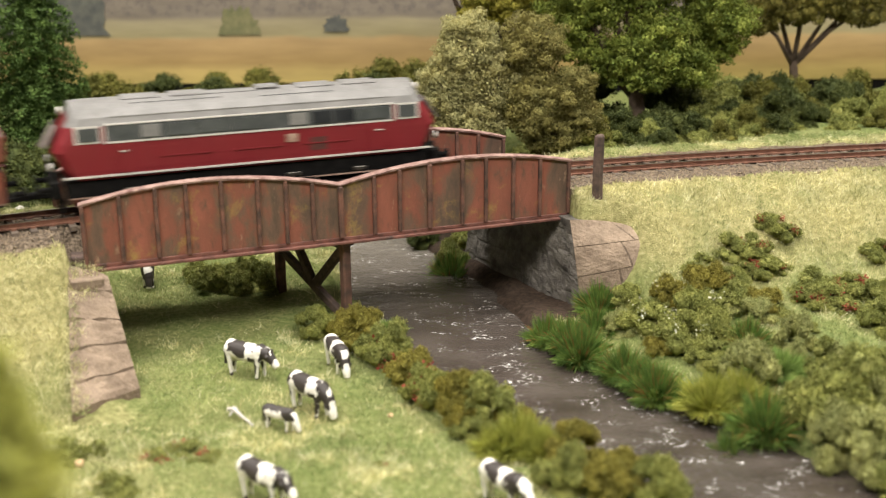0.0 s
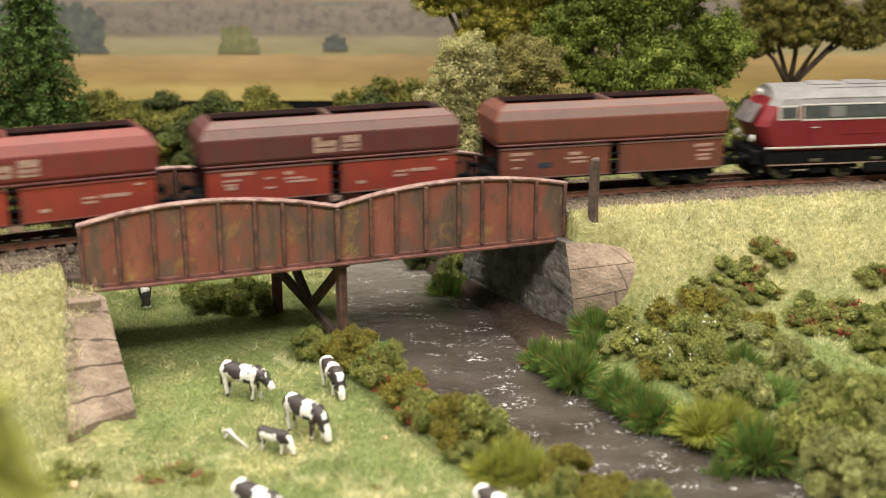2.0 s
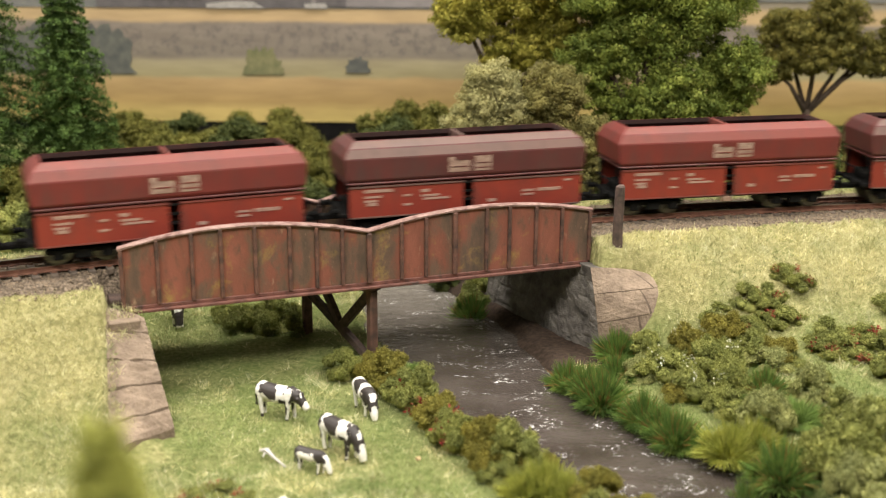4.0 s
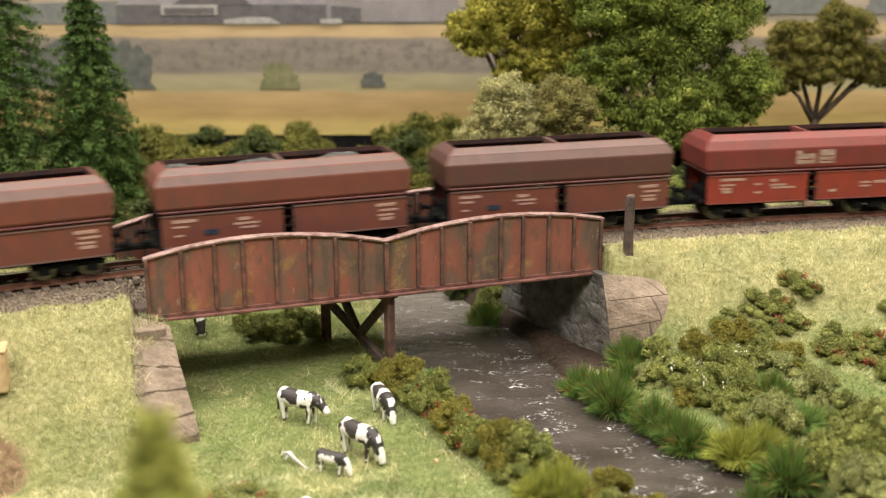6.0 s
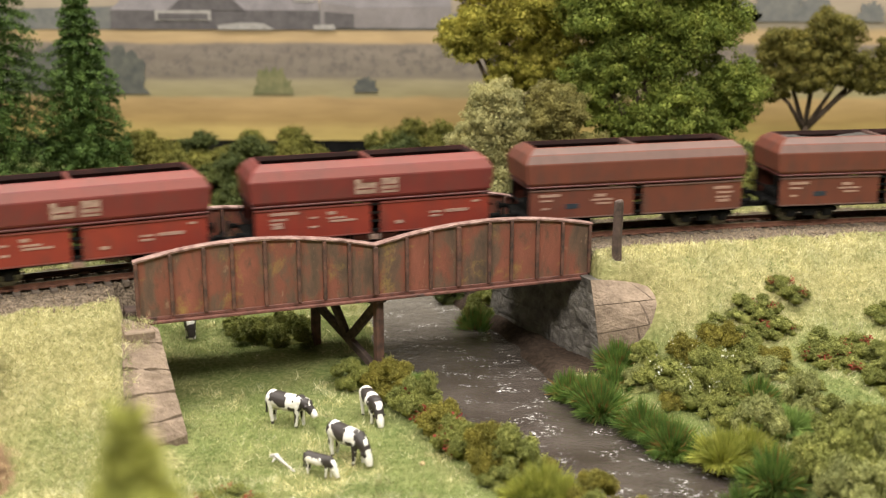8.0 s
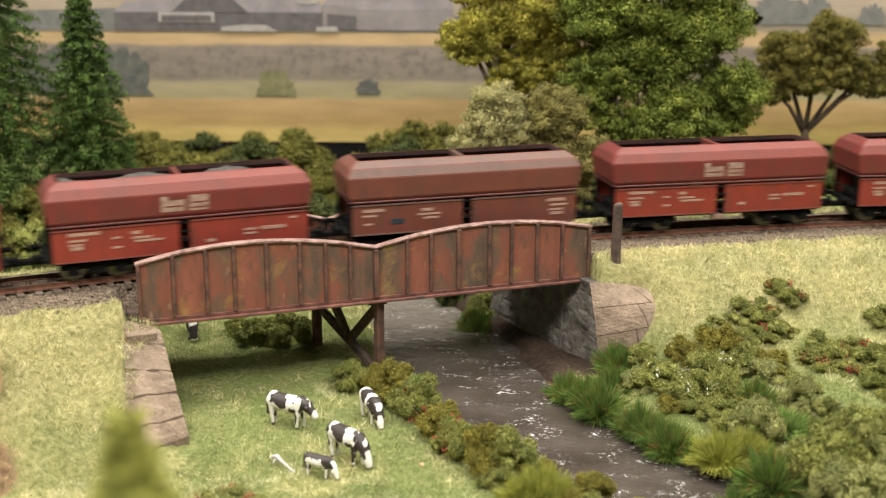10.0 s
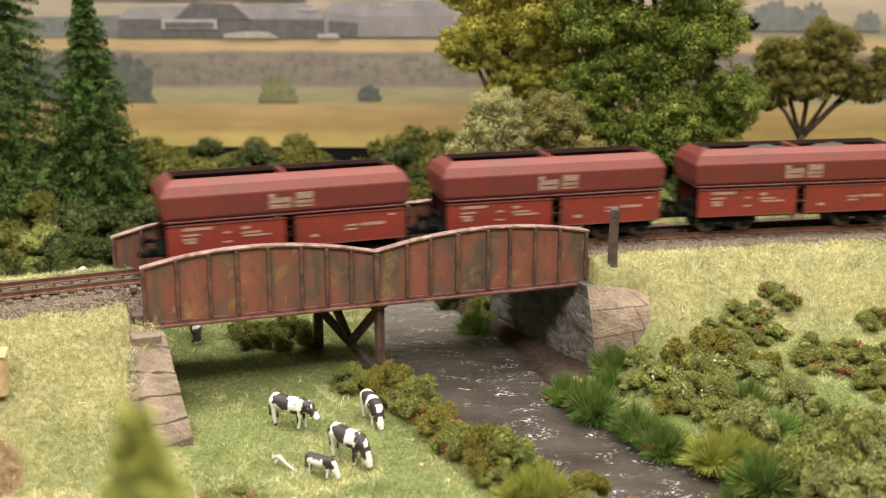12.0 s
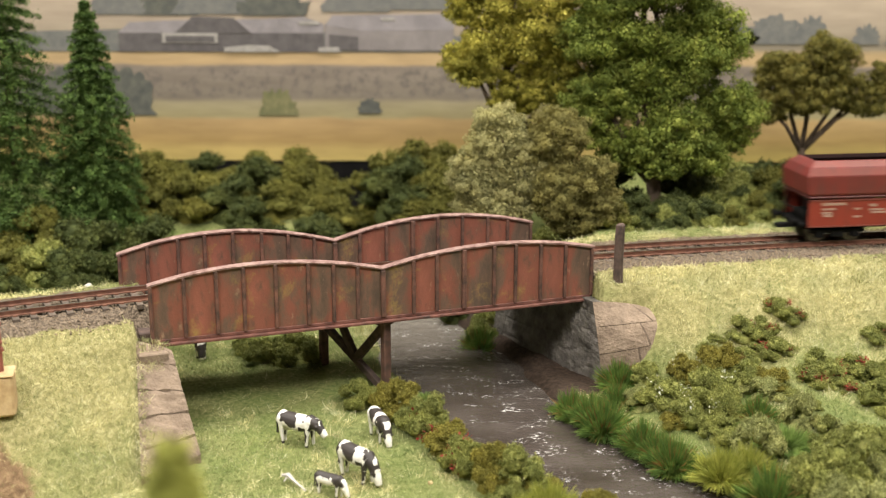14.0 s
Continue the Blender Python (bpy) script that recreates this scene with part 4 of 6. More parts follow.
def build_loco():
    root = empty("diesel_locomotive", pose(0, 0, 0), "crimson diesel locomotive with grey roof and slate window band", "locomotive")
    root.scale = (1.05, 1.0, 1.0)
    L = 0.0870

    # half profile from sill to roof: (half width, height over rail)
    prof = [(0.0158, 0.0165), (0.0168, 0.0180), (0.0170, 0.0205), (0.0170, 0.0290), (0.0169, 0.0325), (0.0163, 0.0395), (0.0150, 0.0430), (0.0118, 0.0462), (0.0060, 0.0482), (0.0, 0.0488)]

    def nose(z):
        """How far the end stands back at a height."""
        if z < 0.029:
            return 0.0065 * ((0.029 - z) / 0.0125) ** 1.5
        return 0.0130 * ((z - 0.029) / 0.0198) ** 1.25

    full = prof + [(-a, b) for a, b in prof[-2::-1]]
    rows = []
    for t in (-1.0, -0.985, -0.95, -0.90, -0.84, -0.5, 0.0, 0.5, 0.84, 0.90, 0.95, 0.985, 1.0):
        e = abs(t)
        squeeze = 1 - 0.30 * max(0.0, (e - 0.88) / 0.12) ** 1.8
        row = []
        for y, z in full:
            x = t * (L - nose(z)) - math.copysign(0.0045 * (abs(y) / 0.017) ** 2 * max(0.0, (e - 0.9) / 0.1), t)
            row.append((x, y * squeeze, z))
        rows.append(row)
    bm = bmesh.new()
    mats = []
    for k in range(len(full) - 1):
        zz = (full[k][1] + full[k + 1][1]) / 2
        mats.append(1 if zz > 0.0405 else 0)
    vr = loft(bm, rows, mats=mats)
    for r in (vr[0], vr[-1]):
        half = len(r) // 2
        for k in range(half):
            if k + 1 < len(r) - 1 - k:
                q = [r[k], r[k + 1], r[-2 - k], r[-1 - k]]
                q = list(dict.fromkeys(q))
                if len(q) > 2:
                    f = bm.faces.new(q)
                    f.material_index = 1 if r[k].co.z > 0.0425 else 0
    bmesh.ops.recalc_face_normals(bm, faces=bm.faces)
    part("body_shell", bm, [M_LOCORED, M_LOCOGREY], root, "crimson body with silver grey roof")
    # side bands, lining, windows and doors, a little proud of the shell
    for sgn in (-1, 1):
        def plate(name, x0, x1, z0, z1, mat, lift=0.0003, label="", parent=root):
            bm = bmesh.new()

            def at(x, z, out):
                k = 0.0169 + (0.0163 - 0.0169) * max(0, (z - 0.0325) / 0.007)
                return (x, sgn * (k + out), z)

            lo = [at(x0, z0, -0.0004), at(x1, z0, -0.0004), at(x1, z1, -0.0004), at(x0, z1, -0.0004)]
            hi = [at(x0, z0, lift), at(x1, z0, lift), at(x1, z1, lift), at(x0, z1, lift)]
            a, b = [bm.verts.new(v) for v in lo], [bm.verts.new(v) for v in hi]
            bm.faces.new(b)
            for k in range(4):
                bm.faces.new((a[k], a[(k + 1) % 4], b[(k + 1) % 4], b[k]))
            bmesh.ops.recalc_face_normals(bm, faces=bm.faces)
            return part(name, bm, mat, parent, label)

        band = plate("window_band", -0.0610, 0.0610, 0.0328, 0.0397, M_LOCOBAND, 0.0002, "slate grey band along the engine room windows")
        plate("lining", -0.0614, 0.0614, 0.0320, 0.0328, M_WHITE, 0.0004, "white lining")
        plate("lining", -0.0614, 0.0614, 0.0397, 0.0403, M_WHITE, 0.0004, "white lining")
        for e in (-1, 1):
            plate("lining", *sorted((e * 0.0610, e * 0.0616)), 0.0320, 0.0403, M_WHITE, 0.0004, "white lining")
        for x0, x1, mat in ((-0.047, -0.0395, M_LOCOGREY), (-0.0365, -0.026, M_LOCOBAND), (-0.024, -0.0125, M_LOCOBAND), (-0.010, 0.002, M_LOCOBAND), (0.0150, 0.0226, M_LOCOGREY), (0.0250, 0.0336, M_GLASSY), (0.0348, 0.0437, M_GLASSY), (0.0455, 0.0585, M_LOCOBAND)):
            plate("side_window", x0, x1, 0.0337, 0.0389, mat, 0.0006)
        for e in (-1, 1):
            a, b = sorted((e * 0.0632, e * 0.0735))
            plate("cab_window_frame", a, b, 0.0325, 0.0398, M_WHITE, 0.0003, "pale cab side window frame")
            a, b = sorted((e * 0.0640, e * 0.0722))
            plate("cab_window", a, b, 0.0334, 0.0390, M_LOCOBAND, 0.0006)
            plate("cab_door", *sorted((e * 0.0500, e * 0.0575)), 0.0192, 0.0318, M_LOCORED, 0.0005)
            plate("door_handle", *sorted((e * 0.0530, e * 0.0562)), 0.0282, 0.0287, M_WHITE, 0.0010, "bright door handle")
        plate("lining", -0.0790, 0.0790, 0.0178, 0.0186, M_WHITE, 0.0006, "white lining along the sill")
        plate("nameplate", 0.0130, 0.0180, 0.0262, 0.0298, M_LABEL, 0.0006, "small pale plate")
        plate("grille", 0.0235, 0.0310, 0.0215, 0.0275, M_BLACK, 0.0002, "dark red louvred grille").data.materials[0] = M_WAGD
        for k in range(3):
            plate("panel_ridge", -0.040 + 0.03 * k, -0.018 + 0.03 * k, 0.0246, 0.0250, M_LOCORED, 0.0005)
    # cab fronts: windscreens and lamps
    for e in (-1, 1):
        for y in (-0.0052, 0.0052):
            z0, z1 = 0.0305, 0.0395
            bm = bmesh.new()
            q = []
            for yy, zz in ((y - 0.0046, z0), (y + 0.0046, z0), (y + 0.0042, z1), (y - 0.0042, z1)):
                q.append(bm.verts.new((e * (L - nose(zz) + 0.0004 - 0.0045 * (yy / 0.017) ** 2), yy, zz)))
            f = bm.faces.new(q)
            ext = bmesh.ops.extrude_face_region(bm, geom=[f])
            bmesh.ops.translate(bm, verts=[v for v in ext["geom"] if isinstance(v, bmesh.types.BMVert)], vec=(-e * 0.0008, 0, 0))
            bmesh.ops.recalc_face_normals(bm, faces=bm.faces)
            part("windscreen", bm, M_SCREEN, root, "windscreen with its pale reflection painted in")
        for y, z in ((-0.0095, 0.0222), (0.0095, 0.0222), (0.0, 0.0445)):
            bm = bmesh.new()
            x = e * (L - nose(z) - (0.0015 if y else 0.0008))
            tube(bm, [(x, y, z), (x + e * 0.0014, y, z)], [0.0019, 0.0017], 12)
            part("headlight", bm, M_WHITE, root, "round pale headlight")
        part("buffer_beam", boxes(tuple(sorted((e * 0.0800, e * 0.0845))) + (-0.0150, 0.0150, 0.0090, 0.0166, 0.0006)), M_BLACK, root, "black buffer beam")
        part("ploughs", boxes(tuple(sorted((e * 0.0790, e * 0.0815))) + (-0.0130, 0.0130, 0.0020, 0.0085, 0.0008)), M_BLACK, root, "black rail guard")
        buffers(root, e * 0.0845)
        bogie(root, e * 0.0500, 0.0320)
        # roof gear
    part("exhaust", boxes((0.004, 0.014, -0.004, 0.004, 0.0484, 0.0500, 0.0006)), M_LOCOGREY, root)
    for x in (-0.045, -0.025, 0.030, 0.050):
        part("roof_hatch", boxes((x - 0.008, x + 0.008, -0.0055, 0.0055, 0.0480, 0.0492, 0.0005)), M_LOCOGREY, root)
    part("underframe", boxes((-0.0780, 0.0780, -0.0156, 0.0156, 0.0085, 0.0168, 0.0008)), M_BLACK, root, "black underframe")
    for sgn in (-1, 1):
        y0, y1 = sorted((sgn * 0.0120, sgn * 0.0162))
        part("fuel_tank", boxes((-0.0260, 0.0260, y0, y1, 0.0030, 0.0100, 0.0012)), M_BLACK, root)
    for sgn in (-1, 1):
        y0, y1 = sorted((sgn * 0.0152, sgn * 0.0160))
        part("underframe_edge", boxes((-0.0770, 0.0770, y0, y1, 0.0086, 0.0092)), M_LABEL, root, "pale lower edge of the underframe")
        for x in (-0.052, -0.020, 0.016, 0.046):
            part("step", boxes((x - 0.003, x + 0.003, y0, y1, 0.0100, 0.0118, 0.0003)), M_STEEL, root)
        for x0, x1, y, z in ((-0.050, -0.012, 0.0085, 0.0472), (0.004, 0.036, 0.0100, 0.0467), (-0.030, 0.004, 0.0045, 0.0483)):
            ya, yb = sorted((sgn * y, sgn * (y + 0.0006)))
            part("roof_seam", boxes((x0, x1, ya, yb, z - 0.0010, z + 0.0002)), M_LOCOBAND, root)
    part("roof_stripe", boxes((-0.060, 0.060, -0.0152, 0.0152, 0.0428, 0.0432)), M_LOCOGREY, root)
    return root


def build_hopper(kind, load):
    """kind a: red, lettered panels; b: brown, plain; c: brown, dark above; d: red but darkened by dust."""
    side = {"a": M_WAGA, "b": M_WAGB, "c": M_WAGB, "d": M_WAGA}[kind]
    upper = {"a": M_WAGU, "b": M_WAGB, "c": M_WAGC, "d": M_WAGD}[kind]
    slope = {"a": M_SLOPEA, "b": M_SLOPEB, "c": M_SLOPEB, "d": M_SLOPEB}[kind]
    words = {"a": "bright red coal hopper wagon with chalky panels", "b": "plain brown coal hopper wagon dulled by dust", "c": "brown coal hopper wagon with a dark brown upper body", "d": "red coal hopper wagon with dusty dark upper body"}[kind]
    root = empty("hopper_wagon", pose(0, 0, 0), words + (", coal load" if load else ", empty"), "wagon", "hopper wagons in the train")
    # upper hopper: rings (half length, half width, height)
    rings = [(0.0560, 0.0150, 0.0258), (0.0605, 0.0168, 0.0285), (0.0615, 0.0168, 0.0385), (0.0592, 0.0146, 0.0430), (0.0552, 0.0106, 0.0462)]
    bm = bmesh.new()
    quad = lambda l, w, z: [(-l, -w, z), (l, -w, z), (l, w, z), (-l, w, z)]
    vs = [[bm.verts.new(v) for v in quad(*r)] for r in rings]
    for i, (a, b) in enumerate(zip(vs, vs[1:])):
        for k in range(4):
            f = bm.faces.new((a[k], a[(k + 1) % 4], b[(k + 1) % 4], b[k]))
            f.material_index = 1 if i >= 2 and k in (0, 2) else 0
    inner = [[bm.verts.new(v) for v in quad(l, w, z)] for l, w, z in ((0.0545, 0.0099, 0.0462), (0.0540, 0.0100, 0.0440), (0.0575, 0.0150, 0.0385), (0.0560, 0.0150, 0.0280))]
    for k in range(4):
        bm.faces.new((vs[-1][k], vs[-1][(k + 1) % 4], inner[0][(k + 1) % 4], inner[0][k]))
    for a, b in zip(inner, inner[1:]):
        for k in range(4):
            f = bm.faces.new((a[k], a[(k + 1) % 4], b[(k + 1) % 4], b[k]))
            f.material_index = 2
    bm.faces.new(inner[-1]).material_index = 2
    bmesh.ops.recalc_face_normals(bm, faces=bm.faces)
    bmesh.ops.bevel(bm, geom=[e for e in bm.edges if all(v.co.z > 0.028 for v in e.verts) and all(v in sum(vs, []) for v in e.verts)], offset=0.0004, segments=1, affect="EDGES")
    part("hopper", bm, [upper, slope, M_INSIDE], root, "dusty sloping hopper")
    part("divider", boxes((-0.0008, 0.0008, -0.0100, 0.0100, 0.0390, 0.0460, 0.0003)), slope, root)
    if load:
        bm = bmesh.new()
        rng = random.Random(load)
        rows = [[(-0.053 + 0.106 * i / 30, -0.0125 + 0.025 * j / 8, 0.0405 + 0.0050 * math.sin(math.pi * j / 8) * (0.75 + 0.35 * math.sin(i * 0.55 + load)) + 0.0007 * rng.uniform(-1, 1)) for j in range(9)] for i in range(31)]
        loft(bm, rows)
        part("coal_load", bm, M_COAL, root, "heaped grey coal")
    part("ledge", boxes((-0.0600, 0.0600, -0.0172, 0.0172, 0.0262, 0.0272, 0.0003)), M_WAGD, root, "dark ledge under the hopper")
    for sgn in (-1, 1):
        for x0, x1 in ((-0.0592, -0.0024), (0.0024, 0.0592)):
            y0, y1 = sorted((sgn * 0.0150, sgn * 0.0166))
            flap = part("side_flap", boxes((x0, x1, y0, y1, 0.0100, 0.0255, 0.0004)), side, root)
            ya, yb = sorted((sgn * 0.0164, sgn * 0.0171))
            part("flap_rim", boxes((x0, x1, ya, yb, 0.0247, 0.0254), (x0, x1, ya, yb, 0.0100, 0.0106)), slope, flap, "dusty rim")
        for k in range(4):
            z = 0.0112 + 0.0042 * k
            ya, yb = sorted((sgn * 0.0148, sgn * 0.0164))
            part("ladder_rung", boxes((-0.0026, 0.0026, ya, yb, z, z + 0.0010)), M_BLACK, root)
        out = sgn * 0.0166

        def bar(x0, x1, z0, z1, mat=M_MARK, name="marking", at=out):
            if sgn > 0:
                x0, x1 = -x1, -x0
            y0, y1 = sorted((at, at + sgn * 0.00025))
            part(name, boxes((x0, x1, y0, y1, z0, z1)), mat, root)

        if kind not in "bc":
            up = sgn * 0.0168
            bar(-0.0100, 0.0005, 0.0300, 0.0372, M_LABEL, "panel", up)
            bar(0.0030, 0.0115, 0.0300, 0.0372, M_LABEL, "panel", up)
            for x0, x1, z0, z1 in ((-0.0070, 0.0005, 0.0356, 0.0374), (-0.0088, -0.0006, 0.0322, 0.0328), (0.0040, 0.0108, 0.0336, 0.0341), (0.0040, 0.0108, 0.0312, 0.0317)):
                bar(x0, x1, z0, z1, upper, "lettering", up + sgn * 0.0002)
            rows = ((-0.052, -0.038, 0.0222), (-0.052, -0.044, 0.0196), (-0.052, -0.046, 0.0176), (-0.051, -0.046, 0.0158), (-0.033, -0.029, 0.0195), (-0.033, -0.029, 0.0150), (-0.024, -0.020, 0.0210), (-0.024, -0.015, 0.0188), (-0.023, -0.010, 0.0172), (0.010, 0.014, 0.0140), (0.028, 0.034, 0.0180), (0.028, 0.034, 0.0160), (0.036, 0.048, 0.0178), (0.050, 0.054, 0.0220))
        else:
            rows = ((-0.054, -0.043, 0.0216), (-0.054, -0.047, 0.0192), (-0.053, -0.049, 0.0150), (-0.024, -0.018, 0.0206), (-0.026, -0.014, 0.0186), (-0.023, -0.015, 0.0166), (0.043, 0.053, 0.0212), (0.045, 0.054, 0.0188), (0.044, 0.052, 0.0164), (0.045, 0.052, 0.0142))
            bar(-0.0400, -0.0330, 0.0150, 0.0176, M_BLUE, "blue_plate")
        for n, (x0, x1, z) in enumerate(rows):
            bar(x0, x1, z, z + (0.0015 if n % 3 == 0 else 0.0010))
    # ends: slanting chute, platform, ladder, buffers
    for e in (-1, 1):
        bm = bmesh.new()
        a = [(e * 0.0560, -0.0145, 0.0258), (e * 0.0560, 0.0145, 0.0258), (e * 0.0380, 0.0120, 0.0105), (e * 0.0380, -0.0120, 0.0105)]
        bm.faces.new([bm.verts.new(v) for v in a])
        f = bmesh.ops.extrude_face_region(bm, geom=list(bm.faces))
        bmesh.ops.translate(bm, verts=[v for v in f["geom"] if isinstance(v, bmesh.types.BMVert)], vec=(-e * 0.001, 0, 0.0006))
        bmesh.ops.recalc_face_normals(bm, faces=bm.faces)
        part("chute", bm, M_WAGD, root, "dark slanting chute")
        part("end_platform", boxes(tuple(sorted((e * 0.0440, e * 0.0628))) + (-0.0140, 0.0140, 0.0100, 0.0120, 0.0004)), M_BLACK, root, "black end platform")
        for y in (-0.0125, 0.0125):
            part("end_post", boxes(tuple(sorted((e * 0.0590, e * 0.0604))) + (y - 0.0007, y + 0.0007, 0.0118, 0.0262)), M_BLACK, root)
        part("brake_gear", boxes(tuple(sorted((e * 0.0500, e * 0.0580))) + (-0.0085, 0.0085, 0.0120, 0.0168, 0.0010)), M_BLACK, root)
        part("hand_rail", boxes(tuple(sorted((e * 0.0622, e * 0.0628))) + (-0.0130, 0.0130, 0.0185, 0.0192)), M_BLACK, root)
        buffers(root, e * 0.0628)
        bogie(root, e * 0.0400, 0.0210)
    part("frame", boxes((-0.0600, 0.0600, -0.0110, 0.0110, 0.0078, 0.0100, 0.0004)), M_BLACK, root, "black frame")
    if kind not in "bc":
        part("discharge_box", boxes((-0.0030, 0.0030, -0.0150, -0.0110, 0.0060, 0.0092, 0.0005)), M_LABEL, root, "pale discharge box")
    return root


LOCO = build_loco()
KINDS = ["b", "d", "a", "d", "a", "c", "b", "b", "a", "a", "b", "a", "a", "a"]
LOADED = {6: 1, 11: 2}
PATTERN, WAGONS = {}, []
for i, k in enumerate(KINDS):
    key = (k, LOADED.get(i, 0))
    if key in PATTERN:
        WAGONS.append(copy_thing(PATTERN[key], pose(0, 0, 0)))
    else:
        PATTERN[key] = build_hopper(*key)
        WAGONS.append(PATTERN[key])

# arc length of the second wagon by time
GOES = [(0.0, -0.9076), (0.5, -0.8208), (1.5, -0.6472), (2.5, -0.4730), (3.5, -0.3066), (7.0, 0.2664), (8.0, 0.4350), (10.5, 0.8498), (11.5, 1.0165), (12.5, 1.1862), (14.0, 1.4480)]
PITCH = 0.1420


def second_wagon(t):
    """A smooth run through the rows of GOES."""
    k = max(i for i in range(len(GOES) - 1) if GOES[i][0] <= t)

    def speed(i):
        a, b = GOES[max(i - 1, 0)], GOES[min(i + 1, len(GOES) - 1)]
        return (b[1] - a[1]) / (b[0] - a[0])

    (t0, s0), (t1, s1) = GOES[k], GOES[k + 1]
    w, u = t1 - t0, (t - t0) / (t1 - t0)
    return s0 * (2 * u ** 3 - 3 * u ** 2 + 1) + s1 * (3 * u ** 2 - 2 * u ** 3) + w * speed(k) * (u ** 3 - 2 * u ** 2 + u) + w * speed(k + 1) * (u ** 3 - u ** 2)


def motions():
    times = [0.5 * k for k in range(29)]
    walk(LOCO, [(t, track_pose(second_wagon(t) + 0.3095)) for t in times])
    for i, wagon in enumerate(WAGONS):
        walk(wagon, [(t, track_pose(second_wagon(t) + PITCH * (1 - i))) for t in times])


# ---- planting ----
def rand_dirs(rg, n):
    v = rg.normal(size=(n, 3))
    return v / np.linalg.norm(v, axis=1, keepdims=True)


def leaf_quads(rg, pts, size, up=0.0, face=None):
    """Small loose rhombs at points, turned at random; up tends them flat, face turns them the way their clump bulges."""
    n = len(pts)
    nrm = rand_dirs(rg, n) * (1.0 if face is None else 0.55) + np.array([0, 0, up])
    if face is not None:
        nrm = nrm + face
    nrm /= np.linalg.norm(nrm, axis=1, keepdims=True)
    a = np.cross(nrm, rand_dirs(rg, n))
    a /= np.linalg.norm(a, axis=1, keepdims=True)
    b = np.cross(nrm, a)
    s = (size * rg.uniform(0.6, 1.3, n))[:, None]
    return np.stack([pts - a * s, pts - b * s * 0.6, pts + a * s, pts + b * s * 0.6], 1).reshape(-1, 3)


def crown_quads(rg, blobs, leaves, size, clumps=22, spread=0.20, core=0.5):
    """Leaf clumps over the skins of a few ellipsoids, with gaps between them and sparser leaves within."""
    out = []
    total = sum(b[3] * b[5] for b in blobs)
    for b in blobs:
        c, r = np.array(b[:3]), np.array(b[3:])
        n = int(leaves * b[3] * b[5] / total)
        d = rand_dirs(rg, clumps)
        d[:, 2] = np.where(d[:, 2] < -0.6, -d[:, 2], d[:, 2])
        mid = c + d * r * rg.uniform(0.62, 1.0, (clumps, 1))
        pick = rg.integers(0, clumps, n)
        jit = rand_dirs(rg, n) * (spread * rg.uniform(0.1, 1, (n, 1)) ** 0.5) * np.array([1, 1, 0.7])
        out.append(leaf_quads(rg, mid[pick] + jit * r.max(), size, 0.25, jit / np.linalg.norm(jit, axis=1, keepdims=True)))
        k = int(n * 0.45)
        out.append(leaf_quads(rg, c + rand_dirs(rg, k) * r * core * 1.4 * rg.uniform(0.1, 1, (k, 1)) ** 0.4, size * 1.5))
    return np.concatenate(out)


def lump_template():
    bm = bmesh.new()
    bmesh.ops.create_icosphere(bm, subdivisions=2, radius=1.0)
    v = np.array([tuple(p.co) for p in bm.verts])
    f = np.array([[p.index for p in q.verts] for q in bm.faces])
    bm.free()
    return v, f


def small_template():
    bm = bmesh.new()
    bmesh.ops.create_icosphere(bm, subdivisions=1, radius=1.0)
    v = np.array([tuple(p.co) for p in bm.verts])
    f = np.array([[p.index for p in q.verts] for q in bm.faces])
    bm.free()
    return v, f


LUMP, SMALL = lump_template(), small_template()


def tri_mesh(name, verts, tris, material):
    me = bpy.data.meshes.new(name)
    me.vertices.add(len(verts))
    me.vertices.foreach_set("co", np.asarray(verts, dtype=np.float32).ravel())
    me.loops.add(tris.size)
    me.loops.foreach_set("vertex_index", tris.astype(np.int32).ravel())
    me.polygons.add(len(tris))
    me.polygons.foreach_set("loop_start", np.arange(0, tris.size, 3, dtype=np.int32))
    me.update(calc_edges=True)
    me.materials.append(material)
    return me


